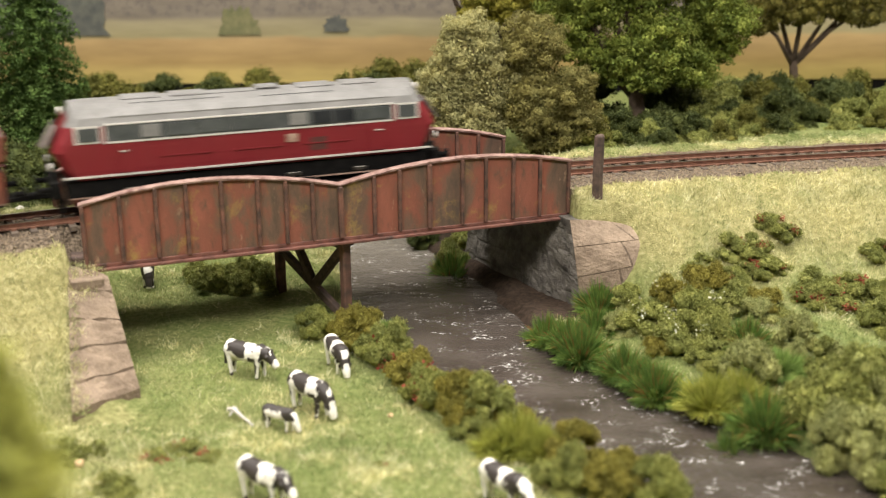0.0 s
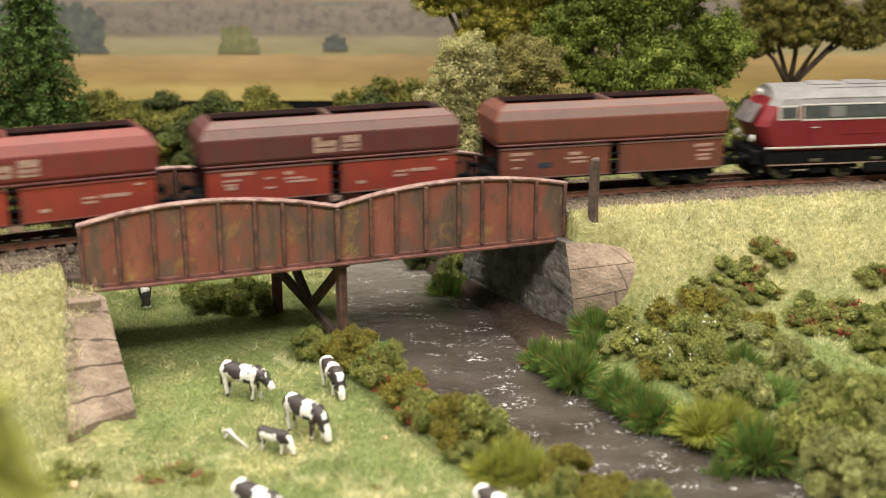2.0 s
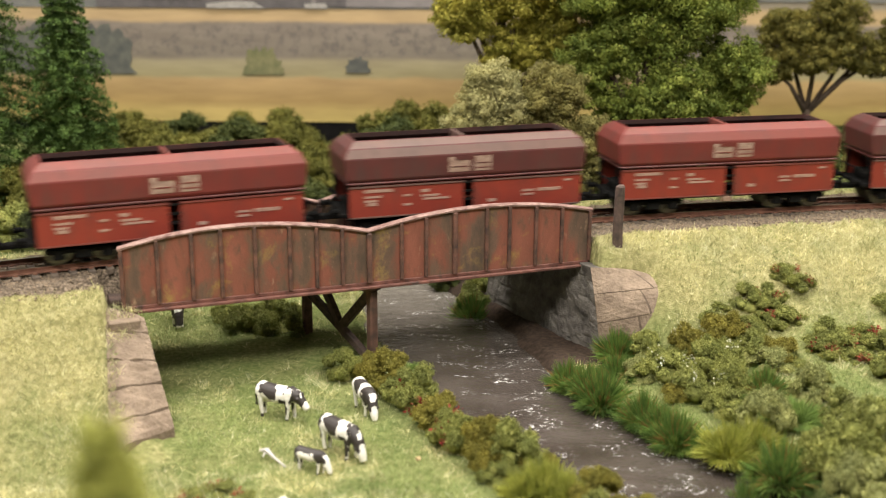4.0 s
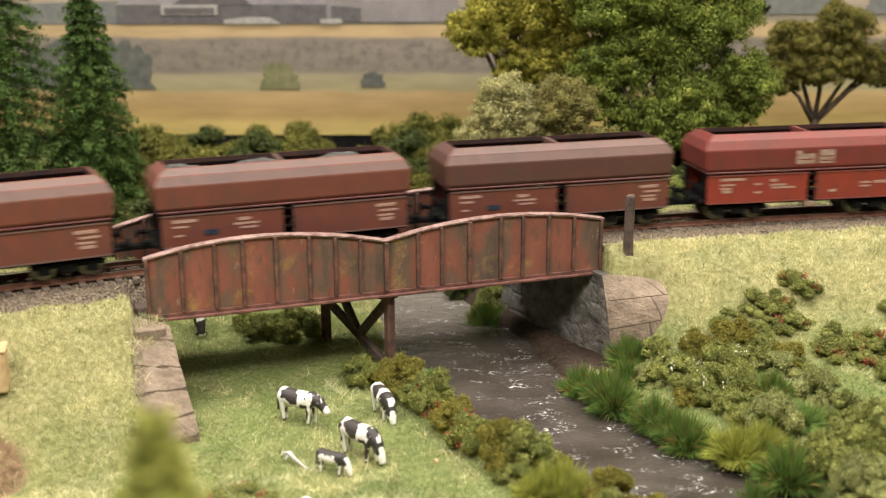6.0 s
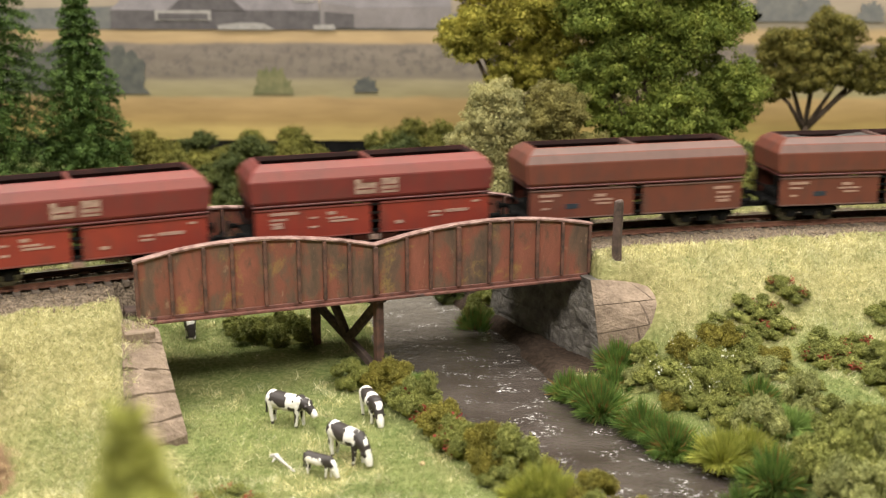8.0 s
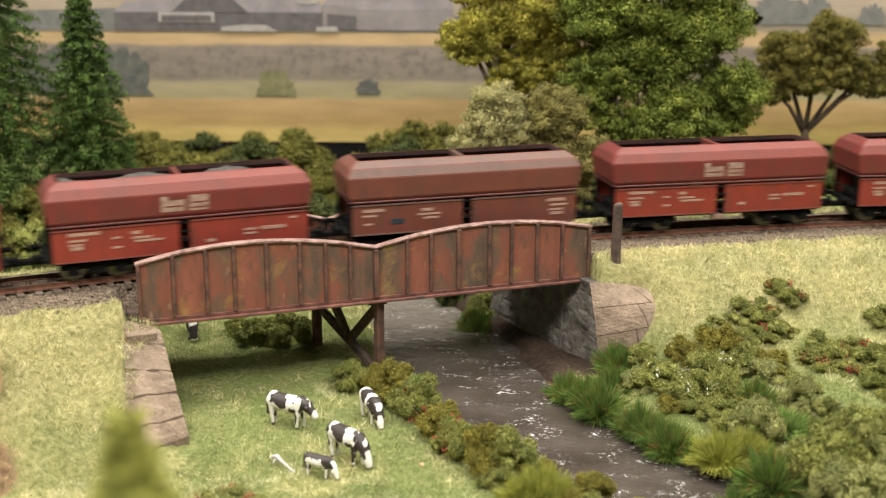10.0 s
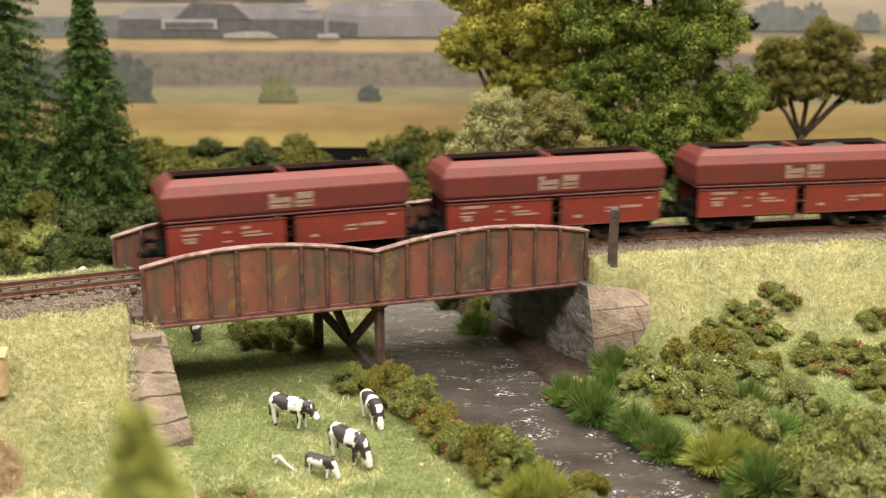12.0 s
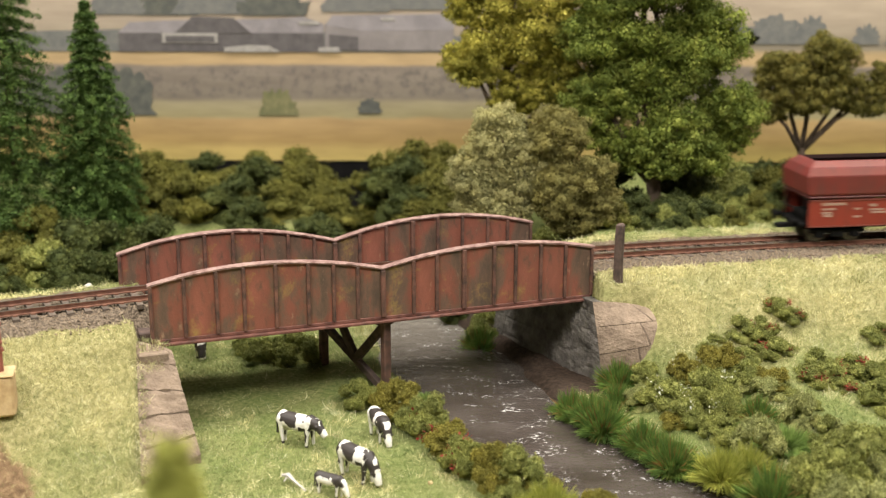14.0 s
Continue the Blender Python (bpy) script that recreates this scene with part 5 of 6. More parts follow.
def bush_mesh(seed, material, fuzz=0.00066, crumbs=430, tall=1.0):
    """Foam bush, 1 cm in radius: a few heaps, torn into many ragged crumbs with dark gaps between."""
    rg = np.random.default_rng(seed)
    heaps = []
    for k in range(11):
        a, f = 2.4 * k + rg.uniform(-0.4, 0.4), math.sqrt((k + 0.3) / 11)
        q = 0.0092 * f
        r = rg.uniform(0.0022, 0.0042)
        heaps.append((np.array([q * math.cos(a), q * math.sin(a), (0.0082 * (1 - f * f) + rg.uniform(-0.0015, 0.0038)) * tall]), r, r * rg.uniform(0.85, 1.15)))
    verts, tris, at = [], [], 0

    def add(v, f):
        nonlocal at
        verts.append(v)
        tris.append(f + at)
        at += len(v)

    for c, r, h in heaps:
        v, f = LUMP
        add(c + v * np.array([r, r, h]) * 0.78 * rg.uniform(0.9, 1.1, (len(v), 1)), f)
    v, f = LUMP
    add(v * np.array([0.0066, 0.0066, 0.0045 * tall]) * rg.uniform(0.85, 1.1, (len(v), 1)), f)
    weight = np.array([r * r for _, r, _ in heaps])
    for k in rg.choice(len(heaps), crumbs, p=weight / weight.sum()):
        c, r, h = heaps[k]
        d = rand_dirs(rg, 1)[0]
        d[2] = abs(d[2]) * 1.15 - 0.10
        p = c + d * np.array([r, r, h]) * rg.uniform(0.72, 1.06)
        q = rg.uniform(0.00022, 0.00062)
        v, f = SMALL
        add(p + v * q * rg.uniform(0.5, 1.45, (len(v), 1)), f)
        n = 17
        g = p + rand_dirs(rg, n) * (0.00035 + q * rg.uniform(0.8, 1.9, (n, 1)))
        e1, e2 = rand_dirs(rg, n) * fuzz, rand_dirs(rg, n) * fuzz
        add(np.stack([g, g + e1, g + e2], 1).reshape(-1, 3), np.arange(n * 3).reshape(-1, 3))
    return tri_mesh("bush", np.concatenate(verts), np.concatenate(tris), material)


def blossom_mesh(seed, n=110, material=None, size=0.00085):
    rg = np.random.default_rng(seed)
    mid = rand_dirs(rg, 4) * np.array([0.0075, 0.0075, 0.0040])
    mid[:, 2] = np.abs(mid[:, 2]) * 0.3 + 0.0100 - 0.60 * np.hypot(mid[:, 0], mid[:, 1])
    pts = mid[rg.integers(0, 4, n)] + rg.normal(size=(n, 3)) * 0.0014
    return flat_mesh("blossom", leaf_quads(rg, pts, size), 4, material or F_RED)


def tuft_mesh(seed, material, blades=3000, wide=1.0, shaggy=1.0):
    """An upright ball of stiff fibres, 1 cm in radius, spraying from a narrow foot."""
    rg = np.random.default_rng(seed)
    a = rg.uniform(0, 6.283, blades)
    lean = rg.uniform(0, 1, blades) ** 0.70 * 1.22 * wide
    d = np.stack([np.sin(lean) * np.cos(a), np.sin(lean) * np.sin(a), np.cos(lean)], 1)
    foot = np.stack([np.cos(a), np.sin(a), np.zeros(blades)], 1) * (rg.uniform(0, 1, blades) ** 0.6 * 0.0048 * np.sin(lean))[:, None]
    clump = 1 + 0.22 * shaggy * np.sin(a * 5 + lean * 7 + seed)
    ln = (rg.uniform(0.0058, 0.0116, blades) * clump)[:, None]
    droop = np.array([0, 0, -1]) * (0.0022 * np.sin(lean))[:, None]
    tip = foot + d * ln + droop
    mid = foot + d * ln * 0.55
    w = np.cross(d, rand_dirs(rg, blades))
    w = w / np.linalg.norm(w, axis=1, keepdims=True) * 0.00017
    tip[:, 2] = np.maximum(tip[:, 2], 0.0002)
    return flat_mesh("tuft", np.stack([foot - w * 0.7, mid - w, tip, mid + w], 1).reshape(-1, 3), 4, material)


def height(x, y):
    return float(land(np.array([x]), np.array([y]))[0][0])


def plant(name, mesh, x, y, r, label, category, group, rng, lift=-0.001, tall=1.0):
    m = pose(x, y, height(x, y) + lift, 0, 0, rng.uniform(0, 360)) @ Matrix.Diagonal((r / 0.010, r / 0.010, r / 0.010 * tall, 1))
    ob = new(name, mesh)
    ob.matrix_basis = m
    return tagged(ob, label, category, group)


def build_bushes():
    rng = random.Random(11)
    olive = [bush_mesh(20 + k, (F_BUSH, F_OLIVE, F_BUSH)[k], tall=1.1) for k in range(3)] + [bush_mesh(26, F_OLIVE)]
    green = [bush_mesh(30 + k, F_BUSH) for k in range(4)]
    deep = [bush_mesh(40 + k, F_DEEP, 0.00070, 380, 1.15) for k in range(2)]
    far = [bush_mesh(50 + k, F_SCRUB, 0.00070, 380, 1.15) for k in range(2)]
    red = [blossom_mesh(60 + k) for k in range(3)]
    bank = [(-0.059, -0.056, 0.0084), (-0.038, -0.070, 0.0093), (-0.024, -0.092, 0.0095), (-0.015, -0.111, 0.0092), (-0.006, -0.130, 0.0094), (0.005, -0.148, 0.0098), (0.017, -0.155, 0.0094), (0.024, -0.157, 0.0074), (0.010, -0.164, 0.0070), (0.045, -0.183, 0.0085), (0.040, -0.202, 0.0080), (0.054, -0.206, 0.0088), (0.070, -0.208, 0.0081), (0.062, -0.192, 0.0060), (-0.031, -0.083, 0.0075), (-0.047, -0.062, 0.0070)]
    for i, (x, y, r) in enumerate(bank):
        ob = plant("bush", olive[i % 4], x, y, r * rng.uniform(1.15, 1.4), "low olive green foam bush on the river bank", "bush", "river bank bushes", rng, -0.001, rng.uniform(0.95, 1.35))
        if i in (2, 3, 4):
            ob["label"] = "low green foam bush with red blossom beside the river"
            share("blossom", red[i % 3], ob, pose(0, 0, 0.0006), "dull red blossom")
    slope = [(0.084, -0.046, 0.0097), (0.093, -0.064, 0.0118), (0.111, -0.067, 0.0124), (0.126, -0.063, 0.0108), (0.103, -0.082, 0.0104), (0.110, -0.101, 0.0095), (0.123, -0.122, 0.0092), (0.144, -0.100, 0.0085), (0.080, -0.060, 0.0090), (0.095, -0.084, 0.0086), (0.103, -0.055, 0.0084), (0.138, -0.067, 0.0084), (0.140, -0.141, 0.0106), (0.145, -0.157, 0.0124), (0.157, -0.144, 0.0123), (0.152, -0.182, 0.0129), (0.161, -0.117, 0.0106), (0.163, -0.156, 0.0105), (0.167, -0.053, 0.0099), (0.189, -0.080, 0.0102), (0.151, -0.116, 0.0072), (0.118, -0.084, 0.0085), (0.170, -0.130, 0.0110), (0.172, -0.172, 0.0120), (0.132, -0.152, 0.0080), (0.160, -0.200, 0.0110), (0.178, -0.190, 0.0120), (0.140, -0.172, 0.0090), (0.188, -0.150, 0.0120), (0.132, -0.076, 0.0090), (0.118, -0.056, 0.0085)]
    white = blossom_mesh(66, 60, F_WHITE, 0.00055)
    sage = [bush_mesh(45 + k, F_SAGE) for k in range(2)]
    for i, (x, y, r) in enumerate(slope):
        pick = (i * 7 + i // 3) % 7
        words = ("mid green", "mid green", "pale sage", "olive", "mid green", "pale sage", "mid green")[pick]
        ob = plant("bush", (green[:2] + sage[:1] + olive[3:] + green[2:3] + sage[1:] + green[3:])[pick], x + rng.uniform(-0.002, 0.002), y + rng.uniform(-0.002, 0.002), r * rng.uniform(0.95, 1.3), f"sprawling {words} foam bush on the slope", "bush", "slope bushes", rng, -0.002, rng.uniform(0.8, 1.5))
        if i in (1, 2, 4, 10):
            ob["label"] = f"sprawling {words} foam bush flecked with white blossom"
            share("blossom", white, ob, pose(0, 0, 0.0018, 0, 0, 50 * i), "tiny white blossom")
    flowering = [(0.154, -0.021, 0.0082), (0.161, -0.024, 0.0070), (0.133, -0.037, 0.0098), (0.143, -0.034, 0.0090), (0.146, -0.044, 0.0100), (0.136, -0.049, 0.0088), (0.153, -0.041, 0.0070), (0.127, -0.050, 0.0062), (0.172, -0.055, 0.0100), (0.184, -0.052, 0.0100), (0.163, -0.060, 0.0095), (0.192, -0.060, 0.0105), (0.176, -0.066, 0.0090), (0.205, -0.028, 0.0095), (0.203, -0.050, 0.0090), (-0.094, -0.170, 0.0088), (-0.104, -0.174, 0.0080), (-0.086, -0.177, 0.0070), (-0.025, -0.182, 0.0050)]
    for i, (x, y, r) in enumerate(flowering):
        ob = plant("flowering_bush", green[i % 4], x, y, r * 0.95, "low green bush with dark red blossom in the grass", "bush", "red flowering bushes", rng, -0.0022, 0.85 if x > 0 else 0.45)
        if i % 3 != 2:
            share("blossom", red[i % 3], ob, pose(0, 0, 0.0017), "dark red blossom")
    for x, y, r in ((0.119, -0.040, 0.0050), (0.112, -0.046, 0.0055), (0.122, -0.046, 0.0045), (0.146, -0.071, 0.0070), (0.156, -0.083, 0.0060)):
        plant("bush", green[1], x, y, r, "small green foam bush in the straw", "bush", "slope bushes", rng, -0.002, 0.7)
    for x, y, r in ((-0.137, -0.176, 0.0090), (-0.128, -0.172, 0.0065), (-0.114, -0.200, 0.0085)):
        plant("bush", green[2], x, y, r, "small green foam bush in the meadow", "bush", "meadow bushes", rng, -0.002, 0.6)
    for i, (x, y, r) in enumerate([(-0.117, 0.010, 0.0140), (-0.097, 0.008, 0.0140), (-0.104, 0.020, 0.0130), (0.002, 0.060, 0.0120), (-0.012, 0.094, 0.0100), (0.012, 0.080, 0.0120), (-0.126, 0.022, 0.0110)]):
        plant("bush", (green + deep)[i % 5], x, y, r, "dark green foam bush behind the bridge", "bush", "bushes behind the bridge", rng, -0.002, 0.95)
    # scrub in front of the backdrop
    row = [(-0.235, 0.215, 0.020), (-0.205, 0.235, 0.022), (-0.172, 0.230, 0.021), (-0.140, 0.240, 0.022), (-0.108, 0.235, 0.020), (-0.080, 0.250, 0.022), (-0.052, 0.245, 0.025), (-0.028, 0.240, 0.024), (-0.118, 0.275, 0.022), (-0.190, 0.280, 0.020), (-0.150, 0.285, 0.020), (-0.006, 0.225, 0.022), (-0.060, 0.290, 0.026), (-0.030, 0.300, 0.028), (-0.090, 0.295, 0.022), (-0.262, 0.245, 0.024), (-0.228, 0.262, 0.026), (-0.192, 0.255, 0.025), (-0.160, 0.262, 0.026), (-0.126, 0.258, 0.025), (-0.098, 0.268, 0.025), (-0.245, 0.300, 0.024), (-0.212, 0.315, 0.024), (-0.172, 0.318, 0.022), (-0.132, 0.315, 0.026), (0.000, 0.270, 0.028), (-0.155, 0.205, 0.016), (-0.072, 0.210, 0.018), (-0.035, 0.200, 0.020)]
    for i, (x, y, r) in enumerate(row):
        plant("scrub", (far + deep[:1] + far[:1])[i % 4], x, y, r * 1.22, "rounded olive scrub in front of the backdrop", "bush", "background scrub", rng, -0.004, rng.uniform(0.70, 0.95))
    row = [(-0.300, 0.105, 0.018), (-0.275, 0.118, 0.020), (-0.250, 0.108, 0.017), (-0.226, 0.120, 0.019), (-0.200, 0.128, 0.020), (-0.172, 0.120, 0.018), (-0.255, 0.150, 0.022), (-0.215, 0.160, 0.022), (-0.290, 0.155, 0.022), (-0.180, 0.160, 0.020), (-0.240, 0.080, 0.012), (-0.285, 0.075, 0.013), (-0.320, 0.130, 0.020), (-0.325, 0.085, 0.016), (-0.080, 0.170, 0.016)]
    for i, (x, y, r) in enumerate(row):
        plant("scrub", (far[:1] + deep + green[:1])[(i * 3) % 4], x, y, r * 1.25, "rounded green scrub below the spruces", "bush", "background scrub", rng, -0.004, 0.9)
    row = [(0.095, 0.165, 0.018), (0.140, 0.175, 0.022), (0.170, 0.185, 0.022), (0.200, 0.180, 0.018), (0.137, 0.150, 0.012), (0.172, 0.150, 0.012), (0.103, 0.140, 0.012), (0.155, 0.205, 0.026), (0.225, 0.200, 0.018), (0.250, 0.170, 0.015), (0.285, 0.160, 0.015), (0.320, 0.175, 0.018), (0.205, 0.140, 0.009), (0.070, 0.125, 0.014), (0.050, 0.140, 0.016), (0.020, 0.150, 0.018), (0.260, 0.215, 0.018), (0.310, 0.220, 0.020), (0.085, 0.100, 0.012), (0.120, 0.112, 0.012), (0.100, 0.115, 0.013), (0.140, 0.115, 0.013), (0.160, 0.125, 0.013), (0.180, 0.130, 0.012), (0.150, 0.140, 0.015), (0.200, 0.155, 0.014), (0.225, 0.165, 0.012), (0.240, 0.140, 0.008), (0.265, 0.150, 0.010), (0.290, 0.185, 0.014), (0.215, 0.185, 0.018), (0.195, 0.205, 0.020), (0.180, 0.225, 0.024), (0.275, 0.235, 0.018), (0.092, 0.094, 0.009), (0.106, 0.100, 0.010), (0.124, 0.099, 0.008), (0.142, 0.101, 0.009), (0.160, 0.109, 0.009), (0.176, 0.118, 0.009), (0.196, 0.128, 0.009), (0.128, 0.128, 0.014), (0.170, 0.142, 0.014)]
    for i, (x, y, r) in enumerate(row):
        plant("scrub", (deep + green[:1] + far[:1] + olive[:1])[i % 5], x, y, r * 1.15, "green scrub beneath the trees behind the track", "bush", "background scrub", rng, -0.004, 0.95)
    # darkest scrub only, added to stand for the shade in the hollow
    for x, y, r in ((-0.150, 0.152, 0.014), (-0.120, 0.160, 0.014), (-0.135, 0.185, 0.018), (-0.100, 0.178, 0.015), (-0.166, 0.175, 0.016), (-0.080, 0.195, 0.016), (-0.110, 0.200, 0.018)):
        plant("scrub", deep[1], x, y, r * 1.1, "dark green scrub added to darken the shaded hollow behind the bridge", "bush", "background scrub", rng, -0.004, 0.7)
    tips = tuft_mesh(79, F_TIPS, 260)
    tufts = [tuft_mesh(70 + k, F_TUFT) for k in range(3)]
    dark = [(0.0463, -0.0582, 0.0098), (0.0592, -0.0800, 0.0124), (0.0540, -0.0700, 0.0100), (0.0724, -0.0367, 0.0112), (0.0745, -0.1010, 0.0108), (0.0850, -0.1215, 0.0118), (0.1200, -0.1553, 0.0130), (0.1276, -0.0944, 0.0095), (0.0690, -0.0560, 0.0090), (0.0800, -0.1120, 0.0090), (0.0030, 0.0480, 0.0125), (0.1060, -0.1620, 0.0090)]
    for i, (x, y, r) in enumerate(dark):
        ob = plant("grass_tuft", tufts[i % 3], x, y, r, "bushy dark green grass tuft with orange tips", "grass tuft", "river grass tufts", rng, -0.0015, 1.42)
        share("dry_growth", tips, ob, pose(0, 0, 0.0003, 0, 0, 40 * i), "dry orange-brown fibres")
    yellow, bright = tuft_mesh(80, F_TUFTY), tuft_mesh(81, F_TUFTL)
    for x, y, r in ((0.1030, -0.1370, 0.0128), (0.1150, -0.1330, 0.0110), (0.0265, -0.1728, 0.0125), (0.0190, -0.1750, 0.0090), (0.0340, -0.1780, 0.0100)):
        plant("grass_tuft", yellow, x, y, r, "yellowish green grass tuft by the water", "grass tuft", "river grass tufts", rng, -0.001, 1.2)
    for x, y, r in ((0.1370, -0.1149, 0.0118), (0.1300, -0.1100, 0.0080), (-0.0265, -0.0420, 0.0070)):
        plant("grass_tuft", bright, x, y, r, "bright green grass tuft", "grass tuft", "river grass tufts", rng, -0.001, 0.8)


build_bushes()


def build_tree(name, base, blobs, leaves, size, material, label, trunk=0.004, fork=0.45, clumps=24, core=0.55, seed=1, spread=0.25):
    """Trunk, a limb to every crown mass with side twigs, and a crown of loose leaves."""
    root = empty(name, pose(*base), label, "tree", "trees behind the track")
    rg, rng = np.random.default_rng(seed), random.Random(seed)
    loc = [(b[0] - base[0], b[1] - base[1], b[2] - base[2], *b[3:]) for b in blobs]
    low = min(b[2] - b[5] * 0.6 for b in loc)
    head = Vector((rng.uniform(-0.004, 0.004), 0, max(low * fork * 2, 0.008)))
    bm = bmesh.new()
    tube(bm, [(0, 0, -0.004), (0.0006, 0, head.z * 0.5), head], [trunk * 1.35, trunk, trunk * 0.85], 10)
    part("trunk", bm, M_BARK, root, "brown bark trunk", True)
    for b in loc:
        bm = bmesh.new()
        end = Vector(b[:3])
        mid = head.lerp(end, 0.5) + Vector((rng.uniform(-1, 1), rng.uniform(-1, 1), 0.5)) * 0.005
        tube(bm, [head - Vector((0, 0, trunk)), mid, end], [trunk * 0.62, trunk * 0.42, trunk * 0.18], 7)
        for _ in range(4):
            d = Vector((rng.uniform(-1, 1), rng.uniform(-1, 1), rng.uniform(-0.2, 1))).normalized()
            tube(bm, [mid.lerp(end, rng.random()), end + Vector((d.x * b[3], d.y * b[4], d.z * b[5])) * 0.8], [trunk * 0.2, trunk * 0.07], 5)
        part("limb", bm, M_BARK, root, smooth=True)
    ob = new("crown", flat_mesh("crown", crown_quads(rg, loc, leaves, size * 1.1, clumps * 3 // 2, spread, core), 4, material))
    ob.parent = root
    return root


def build_trees():
    build_tree("broadleaf_tree", (0.116, 0.145, 0.052), [(0.111, 0.158, 0.145, 0.042, 0.034, 0.036), (0.080, 0.152, 0.172, 0.032, 0.028, 0.030), (0.143, 0.155, 0.165, 0.032, 0.028, 0.032), (0.160, 0.150, 0.124, 0.025, 0.022, 0.020), (0.112, 0.150, 0.208, 0.042, 0.034, 0.032), (0.080, 0.150, 0.132, 0.024, 0.022, 0.024), (0.124, 0.140, 0.108, 0.026, 0.018, 0.022), (0.105, 0.150, 0.245, 0.034, 0.028, 0.022), (0.098, 0.146, 0.098, 0.020, 0.016, 0.018), (0.146, 0.142, 0.094, 0.018, 0.015, 0.016), (0.072, 0.150, 0.112, 0.020, 0.018, 0.020), (0.120, 0.136, 0.090, 0.016, 0.014, 0.012), (0.165, 0.150, 0.108, 0.016, 0.014, 0.016)], 135000, 0.00080, F_TREE, "tall leafy green broadleaf tree behind the track", 0.0050, 0.5, 46, 0.50, 3)
    build_tree("yellowing_tree", (0.030, 0.188, 0.052), [(0.020, 0.182, 0.168, 0.033, 0.028, 0.030), (-0.002, 0.178, 0.150, 0.020, 0.018, 0.022), (0.050, 0.178, 0.178, 0.030, 0.024, 0.032), (0.022, 0.180, 0.214, 0.032, 0.026, 0.028), (0.054, 0.180, 0.140, 0.028, 0.022, 0.026), (-0.006, 0.182, 0.186, 0.015, 0.014, 0.018), (0.030, 0.180, 0.130, 0.022, 0.02, 0.022), (0.060, 0.178, 0.108, 0.022, 0.018, 0.020)], 76000, 0.00080, F_TREEY, "tall yellowing broadleaf tree behind the track", 0.0038, 0.5, 36, 0.48, 4)
    build_tree("sage_tree", (0.016, 0.112, 0.040), [(0.014, 0.112, 0.112, 0.020, 0.018, 0.021), (0.003, 0.110, 0.088, 0.021, 0.018, 0.021), (0.028, 0.112, 0.090, 0.021, 0.018, 0.021), (0.012, 0.108, 0.066, 0.026, 0.020, 0.020)], 80000, 0.00052, F_TREEP, "pale sage green bushy tree behind the bridge", 0.0028, 0.2, 34, 0.66, 5)
    build_tree("olive_tree", (0.060, 0.100, 0.050), [(0.050, 0.106, 0.112, 0.019, 0.016, 0.022), (0.070, 0.100, 0.087, 0.017, 0.015, 0.017), (0.050, 0.100, 0.080, 0.020, 0.016, 0.022), (0.078, 0.098, 0.072, 0.013, 0.012, 0.013), (0.062, 0.100, 0.064, 0.018, 0.014, 0.012)], 62000, 0.00054, F_TREEM, "dull olive bushy tree behind the bridge", 0.0026, 0.2, 30, 0.62, 6)
    build_tree("orchard_tree", (0.240, 0.250, 0.054), [(0.226, 0.255, 0.136, 0.0240, 0.0192, 0.0192), (0.252, 0.252, 0.146, 0.0240, 0.0192, 0.0192), (0.286, 0.255, 0.118, 0.0228, 0.0180, 0.0180), (0.212, 0.250, 0.112, 0.0180, 0.0156, 0.0156), (0.262, 0.248, 0.124, 0.0204, 0.0156, 0.0168), (0.236, 0.246, 0.120, 0.0216, 0.0156, 0.0168), (0.300, 0.256, 0.134, 0.0168, 0.0144, 0.0144)], 46000, 0.00075, F_TREEO, "small dark olive tree with forked bare trunk", 0.0032, 0.30, 24, 0.55, 7)
    build_tree("edge_tree", (0.345, 0.240, 0.054), [(0.345, 0.245, 0.135, 0.024, 0.02, 0.022), (0.37, 0.245, 0.155, 0.024, 0.02, 0.022)], 12000, 0.0009, F_TREEO, "dark olive broadleaf tree beside the backdrop", 0.0034, 0.42, 20, 0.55, 8)


build_trees()


def spruce(base, top, wide, label, seed, group="spruces", quads=90000, material=None):
    """Trunk and whorls of drooping sprays, thinning to the tip."""
    root = empty("spruce_tree", pose(*base), label, "tree", group)
    rg = np.random.default_rng(seed)
    bm = bmesh.new()
    tube(bm, [(0, 0, -0.003), (0, 0, top * 0.6), (0, 0, top)], [0.0030, 0.0016, 0.0003], 8)
    part("trunk", bm, M_BARK, root, "brown trunk", True)
    levels = 26
    pts = []
    for k in range(levels):
        f = (k + 0.5) / levels
        z0, r = top * (0.06 + 0.93 * f), wide * (1 - f) ** 0.78 * rg.uniform(0.85, 1.12) + 0.0012
        for b in range(15):
            a = 6.283 * (b + rg.uniform(0, 0.8)) / 15
            rr = r * rg.uniform(0.72, 1.1)
            n = max(6, int(quads / levels / 13 * (1 - f * 0.6) * 1.4))
            t = rg.uniform(0.02, 1, n) ** 0.8
            side = rg.normal(0, 0.17, n) * rr * (1.1 - t) + rg.normal(0, 0.0012, n)
            z = z0 - 0.30 * rr * t ** 1.6 + rg.normal(0, 0.0013, n)
            pts.append(np.stack([rr * t * np.cos(a) - side * np.sin(a), rr * t * np.sin(a) + side * np.cos(a), z], 1))
    q = leaf_quads(rg, np.concatenate(pts), 0.0009, 1.3)
    ob = new("crown", flat_mesh("crown", q, 4, material or F_SPRUCE))
    ob.parent = root


